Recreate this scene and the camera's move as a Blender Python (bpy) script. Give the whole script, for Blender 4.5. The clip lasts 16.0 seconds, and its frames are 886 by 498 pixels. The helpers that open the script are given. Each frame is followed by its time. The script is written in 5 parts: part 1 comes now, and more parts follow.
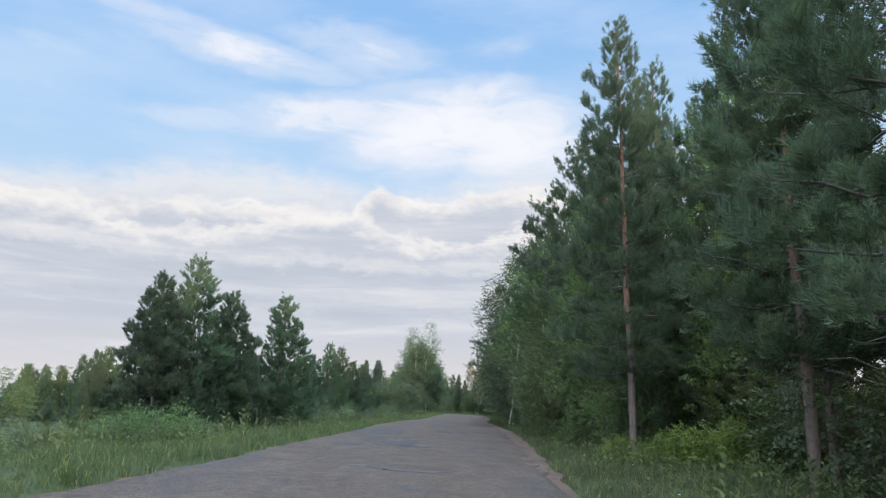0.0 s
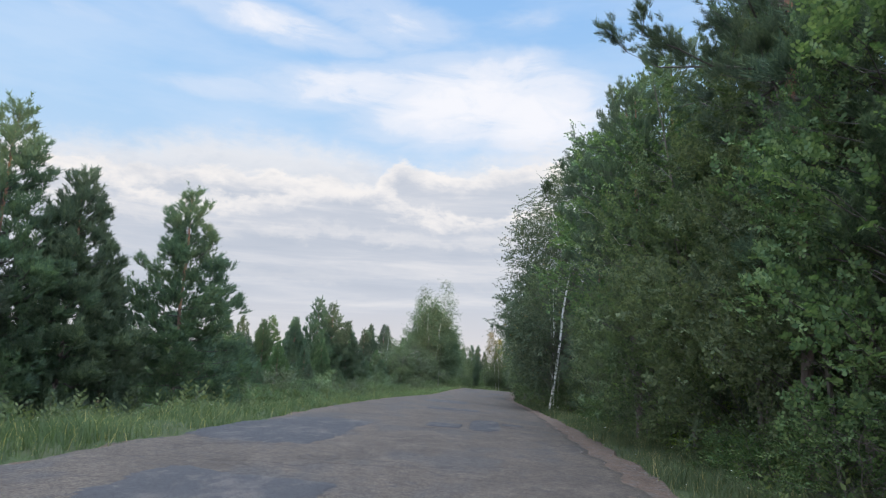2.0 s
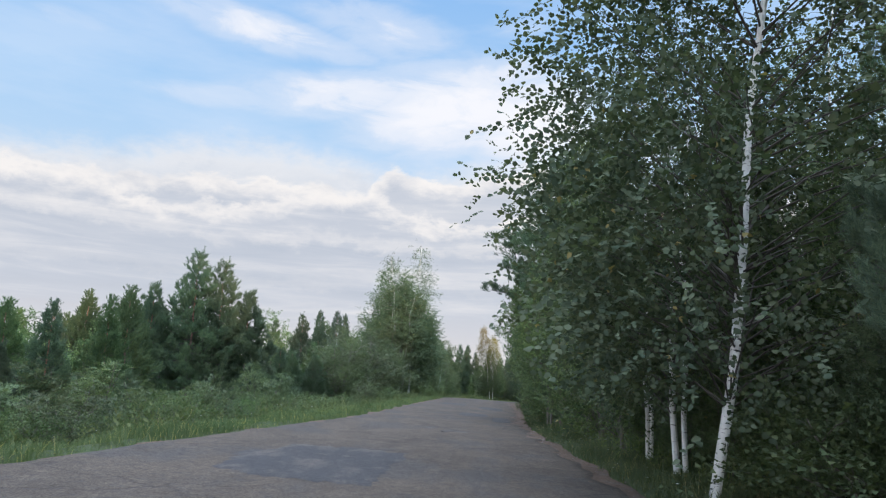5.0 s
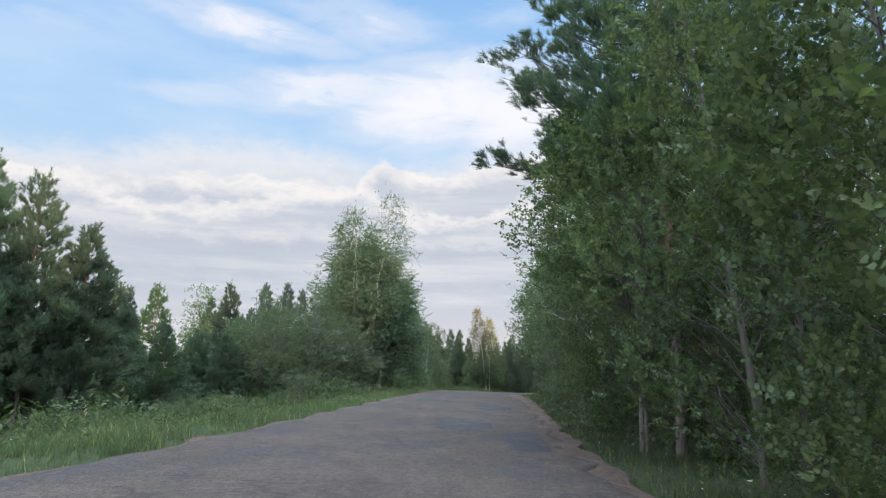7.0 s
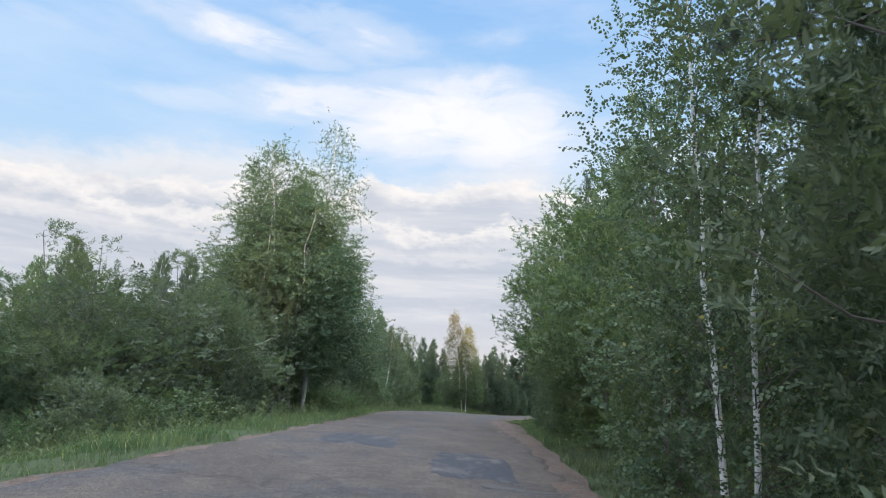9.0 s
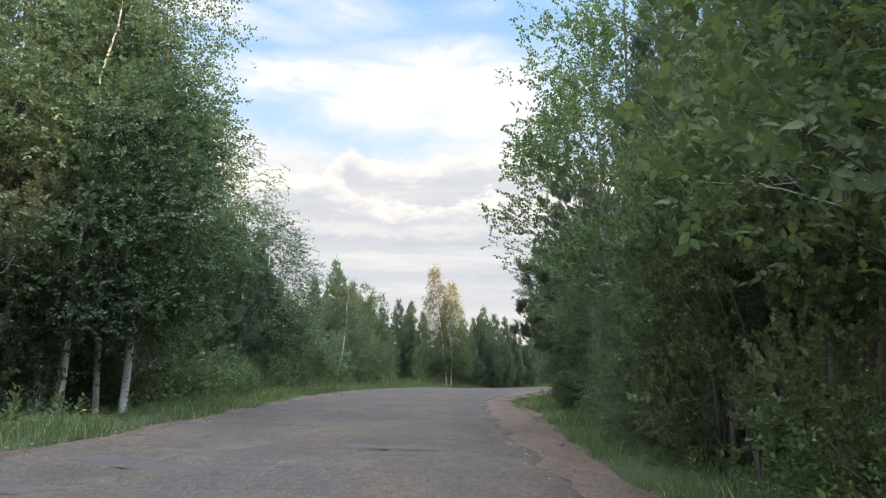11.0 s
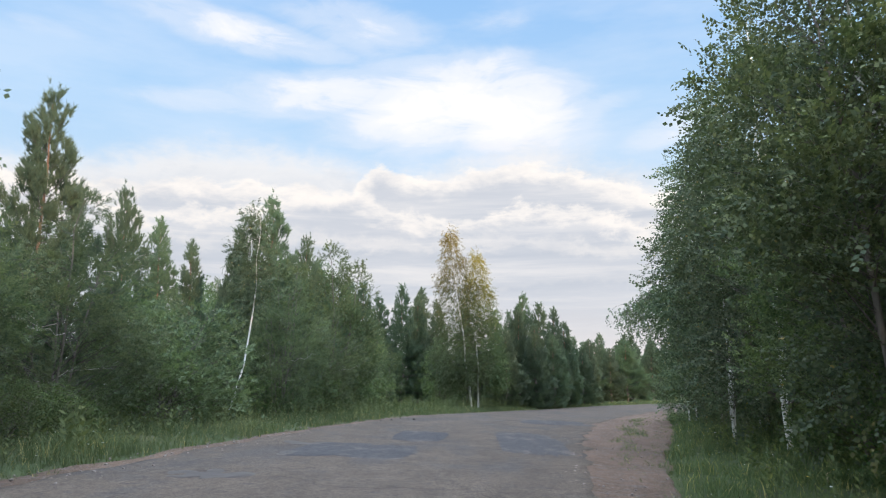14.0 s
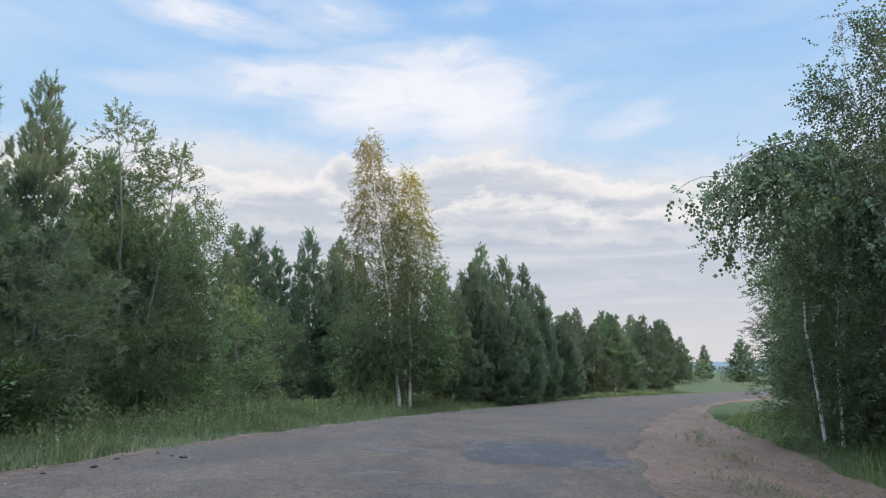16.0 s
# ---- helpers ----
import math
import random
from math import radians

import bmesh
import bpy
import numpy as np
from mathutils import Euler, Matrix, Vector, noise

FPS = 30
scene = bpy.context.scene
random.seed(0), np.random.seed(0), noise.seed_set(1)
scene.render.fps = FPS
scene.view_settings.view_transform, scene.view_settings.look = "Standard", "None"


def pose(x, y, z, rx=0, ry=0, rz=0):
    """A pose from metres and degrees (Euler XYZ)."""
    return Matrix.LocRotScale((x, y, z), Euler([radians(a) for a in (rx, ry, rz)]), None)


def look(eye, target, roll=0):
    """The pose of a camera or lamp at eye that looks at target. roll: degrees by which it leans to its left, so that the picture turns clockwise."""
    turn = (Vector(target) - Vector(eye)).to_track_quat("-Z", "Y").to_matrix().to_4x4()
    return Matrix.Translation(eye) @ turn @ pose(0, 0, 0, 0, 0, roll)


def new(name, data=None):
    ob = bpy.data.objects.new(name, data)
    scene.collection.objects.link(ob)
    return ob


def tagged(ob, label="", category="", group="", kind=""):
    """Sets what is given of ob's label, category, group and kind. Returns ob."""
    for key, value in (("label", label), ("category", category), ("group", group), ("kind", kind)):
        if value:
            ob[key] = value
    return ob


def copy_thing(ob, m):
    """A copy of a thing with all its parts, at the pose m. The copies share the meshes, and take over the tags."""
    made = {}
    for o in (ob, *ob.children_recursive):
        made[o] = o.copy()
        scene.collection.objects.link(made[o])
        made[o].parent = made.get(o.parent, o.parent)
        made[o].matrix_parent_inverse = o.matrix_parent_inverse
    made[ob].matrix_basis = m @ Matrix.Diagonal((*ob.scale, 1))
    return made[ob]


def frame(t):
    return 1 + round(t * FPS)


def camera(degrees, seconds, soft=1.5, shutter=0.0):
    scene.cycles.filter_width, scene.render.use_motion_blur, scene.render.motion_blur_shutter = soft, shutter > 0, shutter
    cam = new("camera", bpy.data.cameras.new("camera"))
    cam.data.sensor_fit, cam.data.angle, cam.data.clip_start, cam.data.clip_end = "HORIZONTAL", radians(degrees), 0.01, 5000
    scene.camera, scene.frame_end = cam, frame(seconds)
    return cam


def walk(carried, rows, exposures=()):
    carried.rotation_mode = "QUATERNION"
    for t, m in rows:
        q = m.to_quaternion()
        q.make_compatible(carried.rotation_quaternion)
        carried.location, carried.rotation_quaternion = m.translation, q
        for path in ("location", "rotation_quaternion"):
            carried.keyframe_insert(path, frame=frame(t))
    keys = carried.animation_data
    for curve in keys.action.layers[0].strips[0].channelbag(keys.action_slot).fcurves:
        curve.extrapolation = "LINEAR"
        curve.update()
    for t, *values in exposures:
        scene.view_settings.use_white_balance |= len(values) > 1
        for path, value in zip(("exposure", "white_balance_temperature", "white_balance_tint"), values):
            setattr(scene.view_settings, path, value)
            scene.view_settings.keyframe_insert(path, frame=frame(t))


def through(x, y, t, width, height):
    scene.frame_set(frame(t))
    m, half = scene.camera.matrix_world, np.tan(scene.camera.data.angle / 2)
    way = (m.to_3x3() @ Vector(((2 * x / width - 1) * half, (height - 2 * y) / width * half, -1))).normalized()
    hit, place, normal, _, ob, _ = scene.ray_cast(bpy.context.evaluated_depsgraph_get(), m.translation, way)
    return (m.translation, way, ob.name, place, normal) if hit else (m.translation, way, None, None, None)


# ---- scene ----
cam = camera(64.0, 16.0, soft=1.2, shutter=0.05)
PATH = [
    (0, (1.6, -0.266, 1.132), (1.495, 1.682, 1.573), 0.9),
    (0.5, (1.307, 4.305, 1.149), (1.183, 6.266, 1.522), 1.3),
    (1, (1.1, 8.79, 1.183), (0.954, 10.75, 1.554), 1.7),
    (1.5, (1.101, 13.243, 1.191), (0.934, 15.202, 1.559), 2.1),
    (2, (1.154, 17.632, 1.126), (0.988, 19.591, 1.495), 2.5),
    (2.5, (1.178, 22.028, 1.184), (1.016, 23.983, 1.575), 2.7),
    (3, (1.132, 26.405, 1.216), (0.98, 28.36, 1.61), 2.5),
    (3.5, (1.01, 31.276, 1.249), (0.865, 33.231, 1.646), 2.3),
    (4, (0.876, 36.406, 1.287), (0.738, 38.361, 1.69), 2.5),
    (4.2, (0.887, 38.463, 1.283), (0.746, 40.417, 1.684), 2.6),
    (6.3, (0.884, 57.687, 1.06), (0.742, 59.646, 1.435), 1.3),
    (6.5, (0.797, 59.505, 1.082), (0.661, 61.465, 1.456), 1.2),
    (7, (0.566, 64.015, 1.095), (0.448, 65.977, 1.465), 0.5),
    (7.5, (0.49, 68.172, 1.141), (0.375, 70.134, 1.508), 0.4),
    (8, (0.454, 72.307, 1.176), (0.347, 74.27, 1.548), 1.7),
    (8.2, (0.494, 73.951, 1.203), (0.391, 75.912, 1.579), 2.3),
    (10.3, (0.981, 91.581, 1.359), (0.968, 93.525, 1.828), 1.5),
    (10.5, (1.074, 93.263, 1.345), (1.056, 95.221, 1.753), 0.9),
    (11, (1.228, 97.53, 1.34), (1.202, 99.501, 1.681), 0.5),
    (11.5, (1.418, 101.936, 1.375), (1.379, 103.903, 1.732), 0.3),
    (12, (1.552, 106.092, 1.401), (1.511, 108.045, 1.829), -0.4),
    (12.5, (1.604, 110.164, 1.343), (1.556, 112.129, 1.715), -1.4),
    (13, (1.426, 114.289, 1.432), (1.35, 116.251, 1.817), -1.4),
    (13.5, (1.441, 118.547, 1.408), (1.347, 120.508, 1.794), -1.0),
    (14, (1.663, 123.086, 1.415), (1.552, 125.046, 1.793), -0.3),
    (14.5, (1.836, 127.716, 1.418), (1.727, 129.68, 1.779), -0.3),
    (15, (2.024, 132.187, 1.391), (1.918, 134.151, 1.753), -0.3),
    (15.5, (2.322, 136.572, 1.284), (2.243, 138.537, 1.647), -0.5),
    (16, (2.869, 140.999, 1.322), (2.863, 142.968, 1.667), -0.6),
]
walk(cam, [(t, look(eye, target, roll)) for t, eye, target, roll in PATH],
     [(0, 0.0, 5870, 10), (8.2, 0.03, 5870, 10), (10.3, 0.2, 6090, 10), (11.0, 0.27, 6250, 10), (11.5, 0.38, 6390, 10), (12.0, 0.34, 6290, 10), (13, 0.2, 6120, 10), (14.5, 0.1, 6020, 10), (16, -0.03, 5870, 10)])

# ---------------------------------------------------------------- world, sun, exposure
SUN_EL, SUN_AZ = radians(7.0), radians(142.0)      # azimuth clockwise from +y: behind the car, to its right
scene.view_settings.exposure = 0.0


class Nodes:
    """Short hand for a node tree."""

    def __init__(self, tree):
        self.t = tree
        tree.nodes.clear()

    def add(self, kind, *ins, out=0, **props):
        n = self.t.nodes.new(kind)
        for k, v in props.items():
            setattr(n, k, v)
        for i, v in enumerate(ins):
            if v is None:
                continue
            if isinstance(v, bpy.types.NodeSocket):
                self.t.links.new(v, n.inputs[i])
            else:
                n.inputs[i].default_value = v
        return n.outputs[out] if len(n.outputs) else None

    def math(self, op, a, b=None, c=None, clamp=False):
        return self.add("ShaderNodeMath", a, b, c, operation=op, use_clamp=clamp)

    def mix(self, f, a, b, blend="MIX"):
        n = self.t.nodes.new("ShaderNodeMix")
        n.data_type, n.blend_type = "RGBA", blend
        for i, v in ((0, f), (6, a), (7, b)):
            if isinstance(v, bpy.types.NodeSocket):
                self.t.links.new(v, n.inputs[i])
            else:
                n.inputs[i].default_value = v if i == 0 else (*v, 1) if len(v) == 3 else v
        return n.outputs[2]

    def ramp(self, f, stops, interp="LINEAR"):
        n = self.t.nodes.new("ShaderNodeValToRGB")
        n.color_ramp.interpolation = interp
        e = n.color_ramp.elements
        while len(e) < len(stops):
            e.new(0.5)
        for el, (p, col) in zip(e, stops):
            el.position = p
            el.color = (*col, 1) if not isinstance(col, (int, float)) else (col, col, col, 1)
        self.t.links.new(f, n.inputs[0])
        return n.outputs[0]

    def noise(self, vec, scale, detail=4.0, rough=0.55, dist=0.0, out=0):
        n = self.t.nodes.new("ShaderNodeTexNoise")
        if vec is not None:
            self.t.links.new(vec, n.inputs["Vector"])
        n.inputs["Scale"].default_value, n.inputs["Detail"].default_value = scale, detail
        n.inputs["Roughness"].default_value, n.inputs["Distortion"].default_value = rough, dist
        return n.outputs[out] if len(n.outputs) else None


def make_world():
    world = bpy.data.worlds.new("evening_sky")
    scene.world = world
    world.use_nodes = True
    n = Nodes(world.node_tree)
    co = n.add("ShaderNodeTexCoord", out=0)
    sep = n.t.nodes.new("ShaderNodeSeparateXYZ")
    n.t.links.new(co, sep.inputs[0])
    deg = 57.29578
    az = n.math("MULTIPLY", n.math("ARCTAN2", sep.outputs[0], sep.outputs[1]), deg)
    el = n.math("MULTIPLY", n.math("ARCSINE", sep.outputs[2]), deg)

    # thin high clouds: azimuth, elevation, half widths, slope, weight
    masses = [(-3.5, 22.4, 8.0, 3.0, 0.08, 1.15), (2.6, 21.4, 5.8, 3.2, -0.05, 1.15), (1.6, 25.2, 3.4, 1.2, 0.1, 0.75), (-12.5, 22.9, 8.0, 1.7, 0.08, 0.85), (-22.0, 21.7, 8.0, 1.0, 0.05, 0.5),
              (-9.5, 20.2, 5.0, 1.3, 0.1, 0.5), (8.6, 21.6, 4.5, 1.0, 0.1, 0.5), (15.6, 19.4, 3.4, 1.2, 0.2, 0.62), (-20.0, 26.9, 8.0, 1.25, -0.09, 0.8), (-27.5, 28.6, 6.0, 0.9, -0.1, 0.5),
              (-11.0, 28.2, 7.0, 2.4, -0.1, 0.5), (1.5, 28.6, 4.0, 1.2, 0.0, 0.3), (-34.0, 25.0, 4.0, 0.9, 0.0, 0.3),
              (60.0, 16.0, 26.0, 8.0, 0.0, 0.9), (-75.0, 18.0, 24.0, 7.0, 0.0, 0.9), (130.0, 24.0, 40.0, 10.0, 0.0, 0.9), (-140.0, 22.0, 40.0, 10.0, 0.0, 0.9)]

    def field(across, up, shift):
        return n.add("ShaderNodeCombineXYZ", n.math("MULTIPLY", az, across), n.math("MULTIPLY", el, up), shift)

    def smoothstep(v, lo, hi):
        k = n.add("ShaderNodeMapRange", v, lo, hi, 0.0, 1.0, interpolation_type="SMOOTHSTEP")
        return k

    wisp = n.noise(field(0.10, 0.30, 0.0), 1.6, 8.0, 0.60, 0.5)
    broad = n.noise(field(0.05, 0.09, 5.0), 1.0, 3.0, 0.5)
    total = None
    for a, e, wa, we, slope, weight in masses:
        da = n.math("SUBTRACT", az, a)
        de = n.math("SUBTRACT", el, n.math("MULTIPLY_ADD", da, slope, e))
        r = n.math("ADD", n.math("POWER", n.math("MULTIPLY", da, 1 / wa), 2.0), n.math("POWER", n.math("MULTIPLY", de, 1 / we), 2.0))
        g = n.math("MULTIPLY", n.math("EXPONENT", n.math("MULTIPLY", r, -0.75)), weight)
        total = g if total is None else n.math("MAXIMUM", total, g)
    # high thin cover towards the zenith
    zen = n.math("MULTIPLY", n.math("SMOOTH_MIN", n.math("MULTIPLY", n.math("SUBTRACT", el, 32.0), 0.03, clamp=True), 0.6, 0.1), broad)
    total = n.math("MAXIMUM", total, zen)
    shape = n.math("MULTIPLY", total, n.math("MULTIPLY_ADD", wisp, 1.9, 0.0))
    high = n.ramp(shape, [(0.14, 0.0), (0.42, 0.45), (0.72, 0.88), (1.0, 1.0)], "EASE")
    high_col = n.ramp(n.math("MULTIPLY_ADD", wisp, 0.5, n.math("MULTIPLY", total, 0.5)), [(0.2, (0.72, 0.76, 0.82)), (0.55, (0.86, 0.85, 0.86)), (0.8, (0.98, 0.93, 0.89))])

    clear = n.ramp(n.math("MULTIPLY", el, 1 / 90, clamp=True),
                   [(0.0, (0.76, 0.67, 0.61)), (0.025, (0.74, 0.675, 0.645)), (0.06, (0.64, 0.635, 0.66)), (0.10, (0.62, 0.68, 0.75)), (0.17, (0.58, 0.73, 0.87)),
                    (0.24, (0.48, 0.68, 0.89)), (0.34, (0.345, 0.57, 0.87)), (0.6, (0.42, 0.56, 0.80)), (1.0, (0.50, 0.62, 0.80))])
    sky = n.add("ShaderNodeTexSky", sky_type="NISHITA", sun_disc=False, sun_elevation=SUN_EL, sun_rotation=SUN_AZ, altitude=150.0)
    sky = n.mix(1.0, sky, (0.10, 0.10, 0.10), "MULTIPLY")
    col = n.mix(0.9, sky, clear)
    haze = n.noise(field(0.04, 0.16, 9.0), 1.2, 5.0, 0.6)
    col = n.mix(n.math("MULTIPLY", n.ramp(haze, [(0.42, 0.0), (0.66, 1.0)]), 0.28), col, (0.84, 0.86, 0.89))
    col = n.mix(high, col, high_col)

    # the low bank: layers one before the other, each with a bright rim along its top
    tops = n.math("MULTIPLY_ADD", az, 1 / 90, 0.5, clamp=True)
    veil_top = [(-45, 15.0), (-31, 16.2), (-24, 17.8), (-16, 18.2), (-10, 17.0), (-4, 17.0), (4, 18.6), (9, 17.4), (15, 15.6), (25, 15.4), (45, 15.0)]
    upper_top = [(-45, 13.6), (-34, 14.6), (-27, 15.0), (-22, 15.6), (-15, 16.0), (-11, 14.6), (-10.2, 16.0), (-8.6, 17.6), (-7, 17.2), (-3, 16.4), (0, 17.4), (4, 17.9), (8, 16.9), (13, 14.9), (18, 14.2), (45, 13.0)]
    wave_top = [(-45, 13.6), (-36, 14.9), (-30, 14.0), (-26, 13.0), (-21, 13.2), (-17, 14.4), (-12, 15.3), (-9, 14.8), (-6, 13.6), (-2, 12.9), (3, 14.2), (8, 13.8), (14, 12.2), (20, 12.6), (45, 12.0)]
    mid_top = [(-45, 11.8), (-33, 12.4), (-24, 11.2), (-14, 12.0), (-6, 11.2), (2, 11.9), (10, 10.6), (20, 10.8), (45, 11.0)]
    low_top = [(-45, 8.2), (-30, 8.8), (-18, 7.8), (-8, 9.0), (0, 8.0), (9, 8.7), (18, 7.6), (45, 8.0)]
    lumps = n.noise(field(0.16, 0.42, 2.0), 1.3, 7.0, 0.58, 0.3)
    streak = n.noise(field(0.05, 0.55, 3.0), 1.3, 6.0, 0.58, 0.4)
    grey = n.ramp(streak, [(0.30, (0.55, 0.565, 0.595)), (0.50, (0.63, 0.628, 0.64)), (0.70, (0.79, 0.75, 0.715))])
    for k, (line, rough, soft, deep, rim, thick) in enumerate([(veil_top, 2.4, 1.5, 6.0, 0.80, 0.80), (upper_top, 1.9, 0.35, 2.0, 1.0, 0.96), (wave_top, 2.4, 0.45, 1.7, 0.95, 0.94), (mid_top, 2.2, 0.7, 1.3, 0.55, 0.85), (low_top, 1.6, 0.9, 1.1, 0.30, 0.70)]):
        top = n.math("MULTIPLY", n.ramp(tops, [((a + 45) / 90, e / 20) for a, e in line]), 20.0)
        own = n.noise(field(0.13 + 0.02 * k, 0.26, 11.0 + 4.0 * k), 1.5, 8.0, 0.62, 0.6)
        curl = n.noise(field(0.34, 0.62, 31.0 + 4.0 * k), 1.5, 6.0, 0.6, 0.3)
        ragged = n.math("MULTIPLY_ADD", n.math("SUBTRACT", curl, 0.5), 2.2, n.math("MULTIPLY", n.math("SUBTRACT", own, 0.5), rough * 1.25))
        below = n.math("SUBTRACT", n.math("ADD", top, ragged), el)
        cover = n.math("MULTIPLY", smoothstep(below, -soft, soft), thick)
        light = n.math("MULTIPLY", n.math("SUBTRACT", 1.0, smoothstep(n.math("MULTIPLY_ADD", n.math("SUBTRACT", lumps, 0.5), 2.6, below), 0.1, deep)), rim)
        light = n.math("MULTIPLY", light, n.math("MULTIPLY_ADD", n.noise(field(0.11, 0.2, 50.0 + 3.0 * k), 1.4, 5.0, 0.6), 3.0, -0.5, clamp=True))
        col = n.mix(cover, col, n.mix(light, grey, (1.0, 0.905, 0.80)))
    # towards the horizon the bank thins into warm haze
    col = n.mix(n.math("MULTIPLY", n.math("SUBTRACT", 1.0, smoothstep(n.math("MULTIPLY_ADD", streak, 6.0, el), 4.0, 10.5)), 0.85), col, (0.79, 0.715, 0.66))
    # bright veiled cover overhead, as an evening sky half filled with cloud has
    veil = n.math("MULTIPLY", n.math("SUBTRACT", el, 34.0), 1 / 40, clamp=True)
    col = n.mix(n.math("MULTIPLY", veil, 0.6), col, (0.68, 0.68, 0.68))
    strength = n.math("MULTIPLY_ADD", veil, ZENITH, 1.0)
    # the half of the sky where the low sun stands, behind the road's beginning, is the bright one
    toward = n.math("ADD", n.math("MULTIPLY", sep.outputs[0], math.sin(GLOW_AZ)), n.math("MULTIPLY", sep.outputs[1], math.cos(GLOW_AZ)))
    glow = n.math("POWER", n.math("MULTIPLY", n.math("ADD", toward, 0.45), 1 / 1.45, clamp=True), 1.2)
    strength = n.math("MULTIPLY_ADD", glow, GLOW, strength)
    bg = n.add("ShaderNodeBackground", col, strength)
    n.add("ShaderNodeOutputWorld", bg)


ZENITH = 9.0
GLOW, GLOW_AZ = 4.6, radians(165.0)
make_world()
sun = new("sun", bpy.data.lights.new("sun", "SUN"))
sun.data.energy, sun.data.angle, sun.data.color = 4.6, radians(0.6), (1.0, 0.72, 0.42)
d = Vector((math.sin(SUN_AZ) * math.cos(SUN_EL), math.cos(SUN_AZ) * math.cos(SUN_EL), math.sin(SUN_EL)))
sun.matrix_world = look(d * 200, (0, 0, 0))


# ---------------------------------------------------------------- materials
def material(name, build):
    m = bpy.data.materials.new(name)
    m.use_nodes = True
    n = Nodes(m.node_tree)
    n.add("ShaderNodeOutputMaterial", build(n))
    return m


def principled(n, colour, rough, bump=None, bump_strength=0.3, bump_dist=0.02, spec=0.4):
    b = n.t.nodes.new("ShaderNodeBsdfPrincipled")
    for name, v in (("Base Color", colour), ("Roughness", rough), ("Specular IOR Level", spec)):
        if isinstance(v, bpy.types.NodeSocket):
            n.t.links.new(v, b.inputs[name])
        else:
            b.inputs[name].default_value = (*v, 1) if isinstance(v, tuple) else v
    if bump is not None:
        bp = n.t.nodes.new("ShaderNodeBump")
        bp.inputs["Strength"].default_value, bp.inputs["Distance"].default_value = bump_strength, bump_dist
        n.t.links.new(bump, bp.inputs["Height"])
        n.t.links.new(bp.outputs[0], b.inputs["Normal"])
    return b.outputs[0]


def position(n):
    return n.add("ShaderNodeNewGeometry", out=0)


def leafy(stops, rough=0.55, through=0.35, brown=None, sun_tint=None):
    """Leaves: each differs a little, and light shines through them."""
    def build(n):
        geo = n.t.nodes.new("ShaderNodeNewGeometry")
        rnd = geo.outputs["Random Per Island"]
        patch = n.noise(geo.outputs["Position"], 0.55, 3.0)
        f = n.math("MULTIPLY_ADD", patch, 1.3, n.math("MULTIPLY_ADD", rnd, 0.75, -0.52), clamp=True)
        col = n.ramp(f, stops)
        if brown:
            col = n.mix(n.math("GREATER_THAN", rnd, brown[0]), col, brown[1])
        if sun_tint:
            # evening sun painted into the colour: leaves grow yellower towards the crown's top
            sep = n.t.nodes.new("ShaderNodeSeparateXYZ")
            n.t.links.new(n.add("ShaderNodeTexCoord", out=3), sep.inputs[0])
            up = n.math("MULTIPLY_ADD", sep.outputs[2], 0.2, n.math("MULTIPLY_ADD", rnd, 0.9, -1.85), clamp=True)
            col = n.mix(up, col, sun_tint)
        own = n.add("ShaderNodeObjectInfo", out=5)
        col = n.add("ShaderNodeHueSaturation", n.math("MULTIPLY_ADD", own, 0.03, 0.485), n.math("MULTIPLY_ADD", own, 0.2, 0.85), n.math("MULTIPLY_ADD", own, 0.4, 0.8), 1.0, col)
        a = principled(n, col, 0.75, spec=0.12)
        b = n.add("ShaderNodeBsdfTranslucent", n.mix(1.0, col, (1.0, 1.05, 0.55), "MULTIPLY"))
        return n.add("ShaderNodeMixShader", through, a, b)
    return build


M_PINE = material("pine_needles", leafy([(0.0, (0.046, 0.072, 0.050)), (0.5, (0.080, 0.114, 0.074)), (1.0, (0.130, 0.164, 0.096))], 0.5, 0.35))
# yellower copy of the needles, with warm low sun painted into the colour
M_PINE_LIT = material("pine_needles_lit", leafy([(0.0, (0.04, 0.07, 0.035)), (0.5, (0.075, 0.115, 0.05)), (1.0, (0.12, 0.155, 0.065))], 0.5, 0.25))
M_LEAF = material("broad_leaves", leafy([(0.0, (0.045, 0.074, 0.033)), (0.5, (0.088, 0.124, 0.056)), (1.0, (0.158, 0.194, 0.086))], 0.45, 0.38))
M_WILLOW = material("willow_leaves", leafy([(0.0, (0.055, 0.079, 0.047)), (0.5, (0.093, 0.121, 0.068)), (1.0, (0.146, 0.168, 0.100))], 0.5, 0.4))
M_BIRCH = material("birch_leaves", leafy([(0.0, (0.043, 0.066, 0.040)), (0.5, (0.074, 0.101, 0.057)), (1.0, (0.124, 0.148, 0.083))], 0.45, 0.32, (0.993, (0.24, 0.20, 0.06))))
# green birch leaves, sunlit yellow painted over the upper crown
M_BIRCH_SUN = material("birch_leaves_sun_tinted", leafy([(0.0, (0.036, 0.058, 0.028)), (0.5, (0.062, 0.084, 0.038)), (1.0, (0.106, 0.122, 0.053))], 0.45, 0.35, None, (0.23, 0.168, 0.042)))
M_SAPLING = material("sapling_leaves", leafy([(0.0, (0.080, 0.125, 0.035)), (0.5, (0.140, 0.190, 0.050)), (1.0, (0.230, 0.270, 0.075))], 0.45, 0.4))
M_BUSH = material("bush_leaves", leafy([(0.0, (0.036, 0.060, 0.026)), (0.5, (0.064, 0.098, 0.036)), (1.0, (0.115, 0.145, 0.055))], 0.5, 0.3))
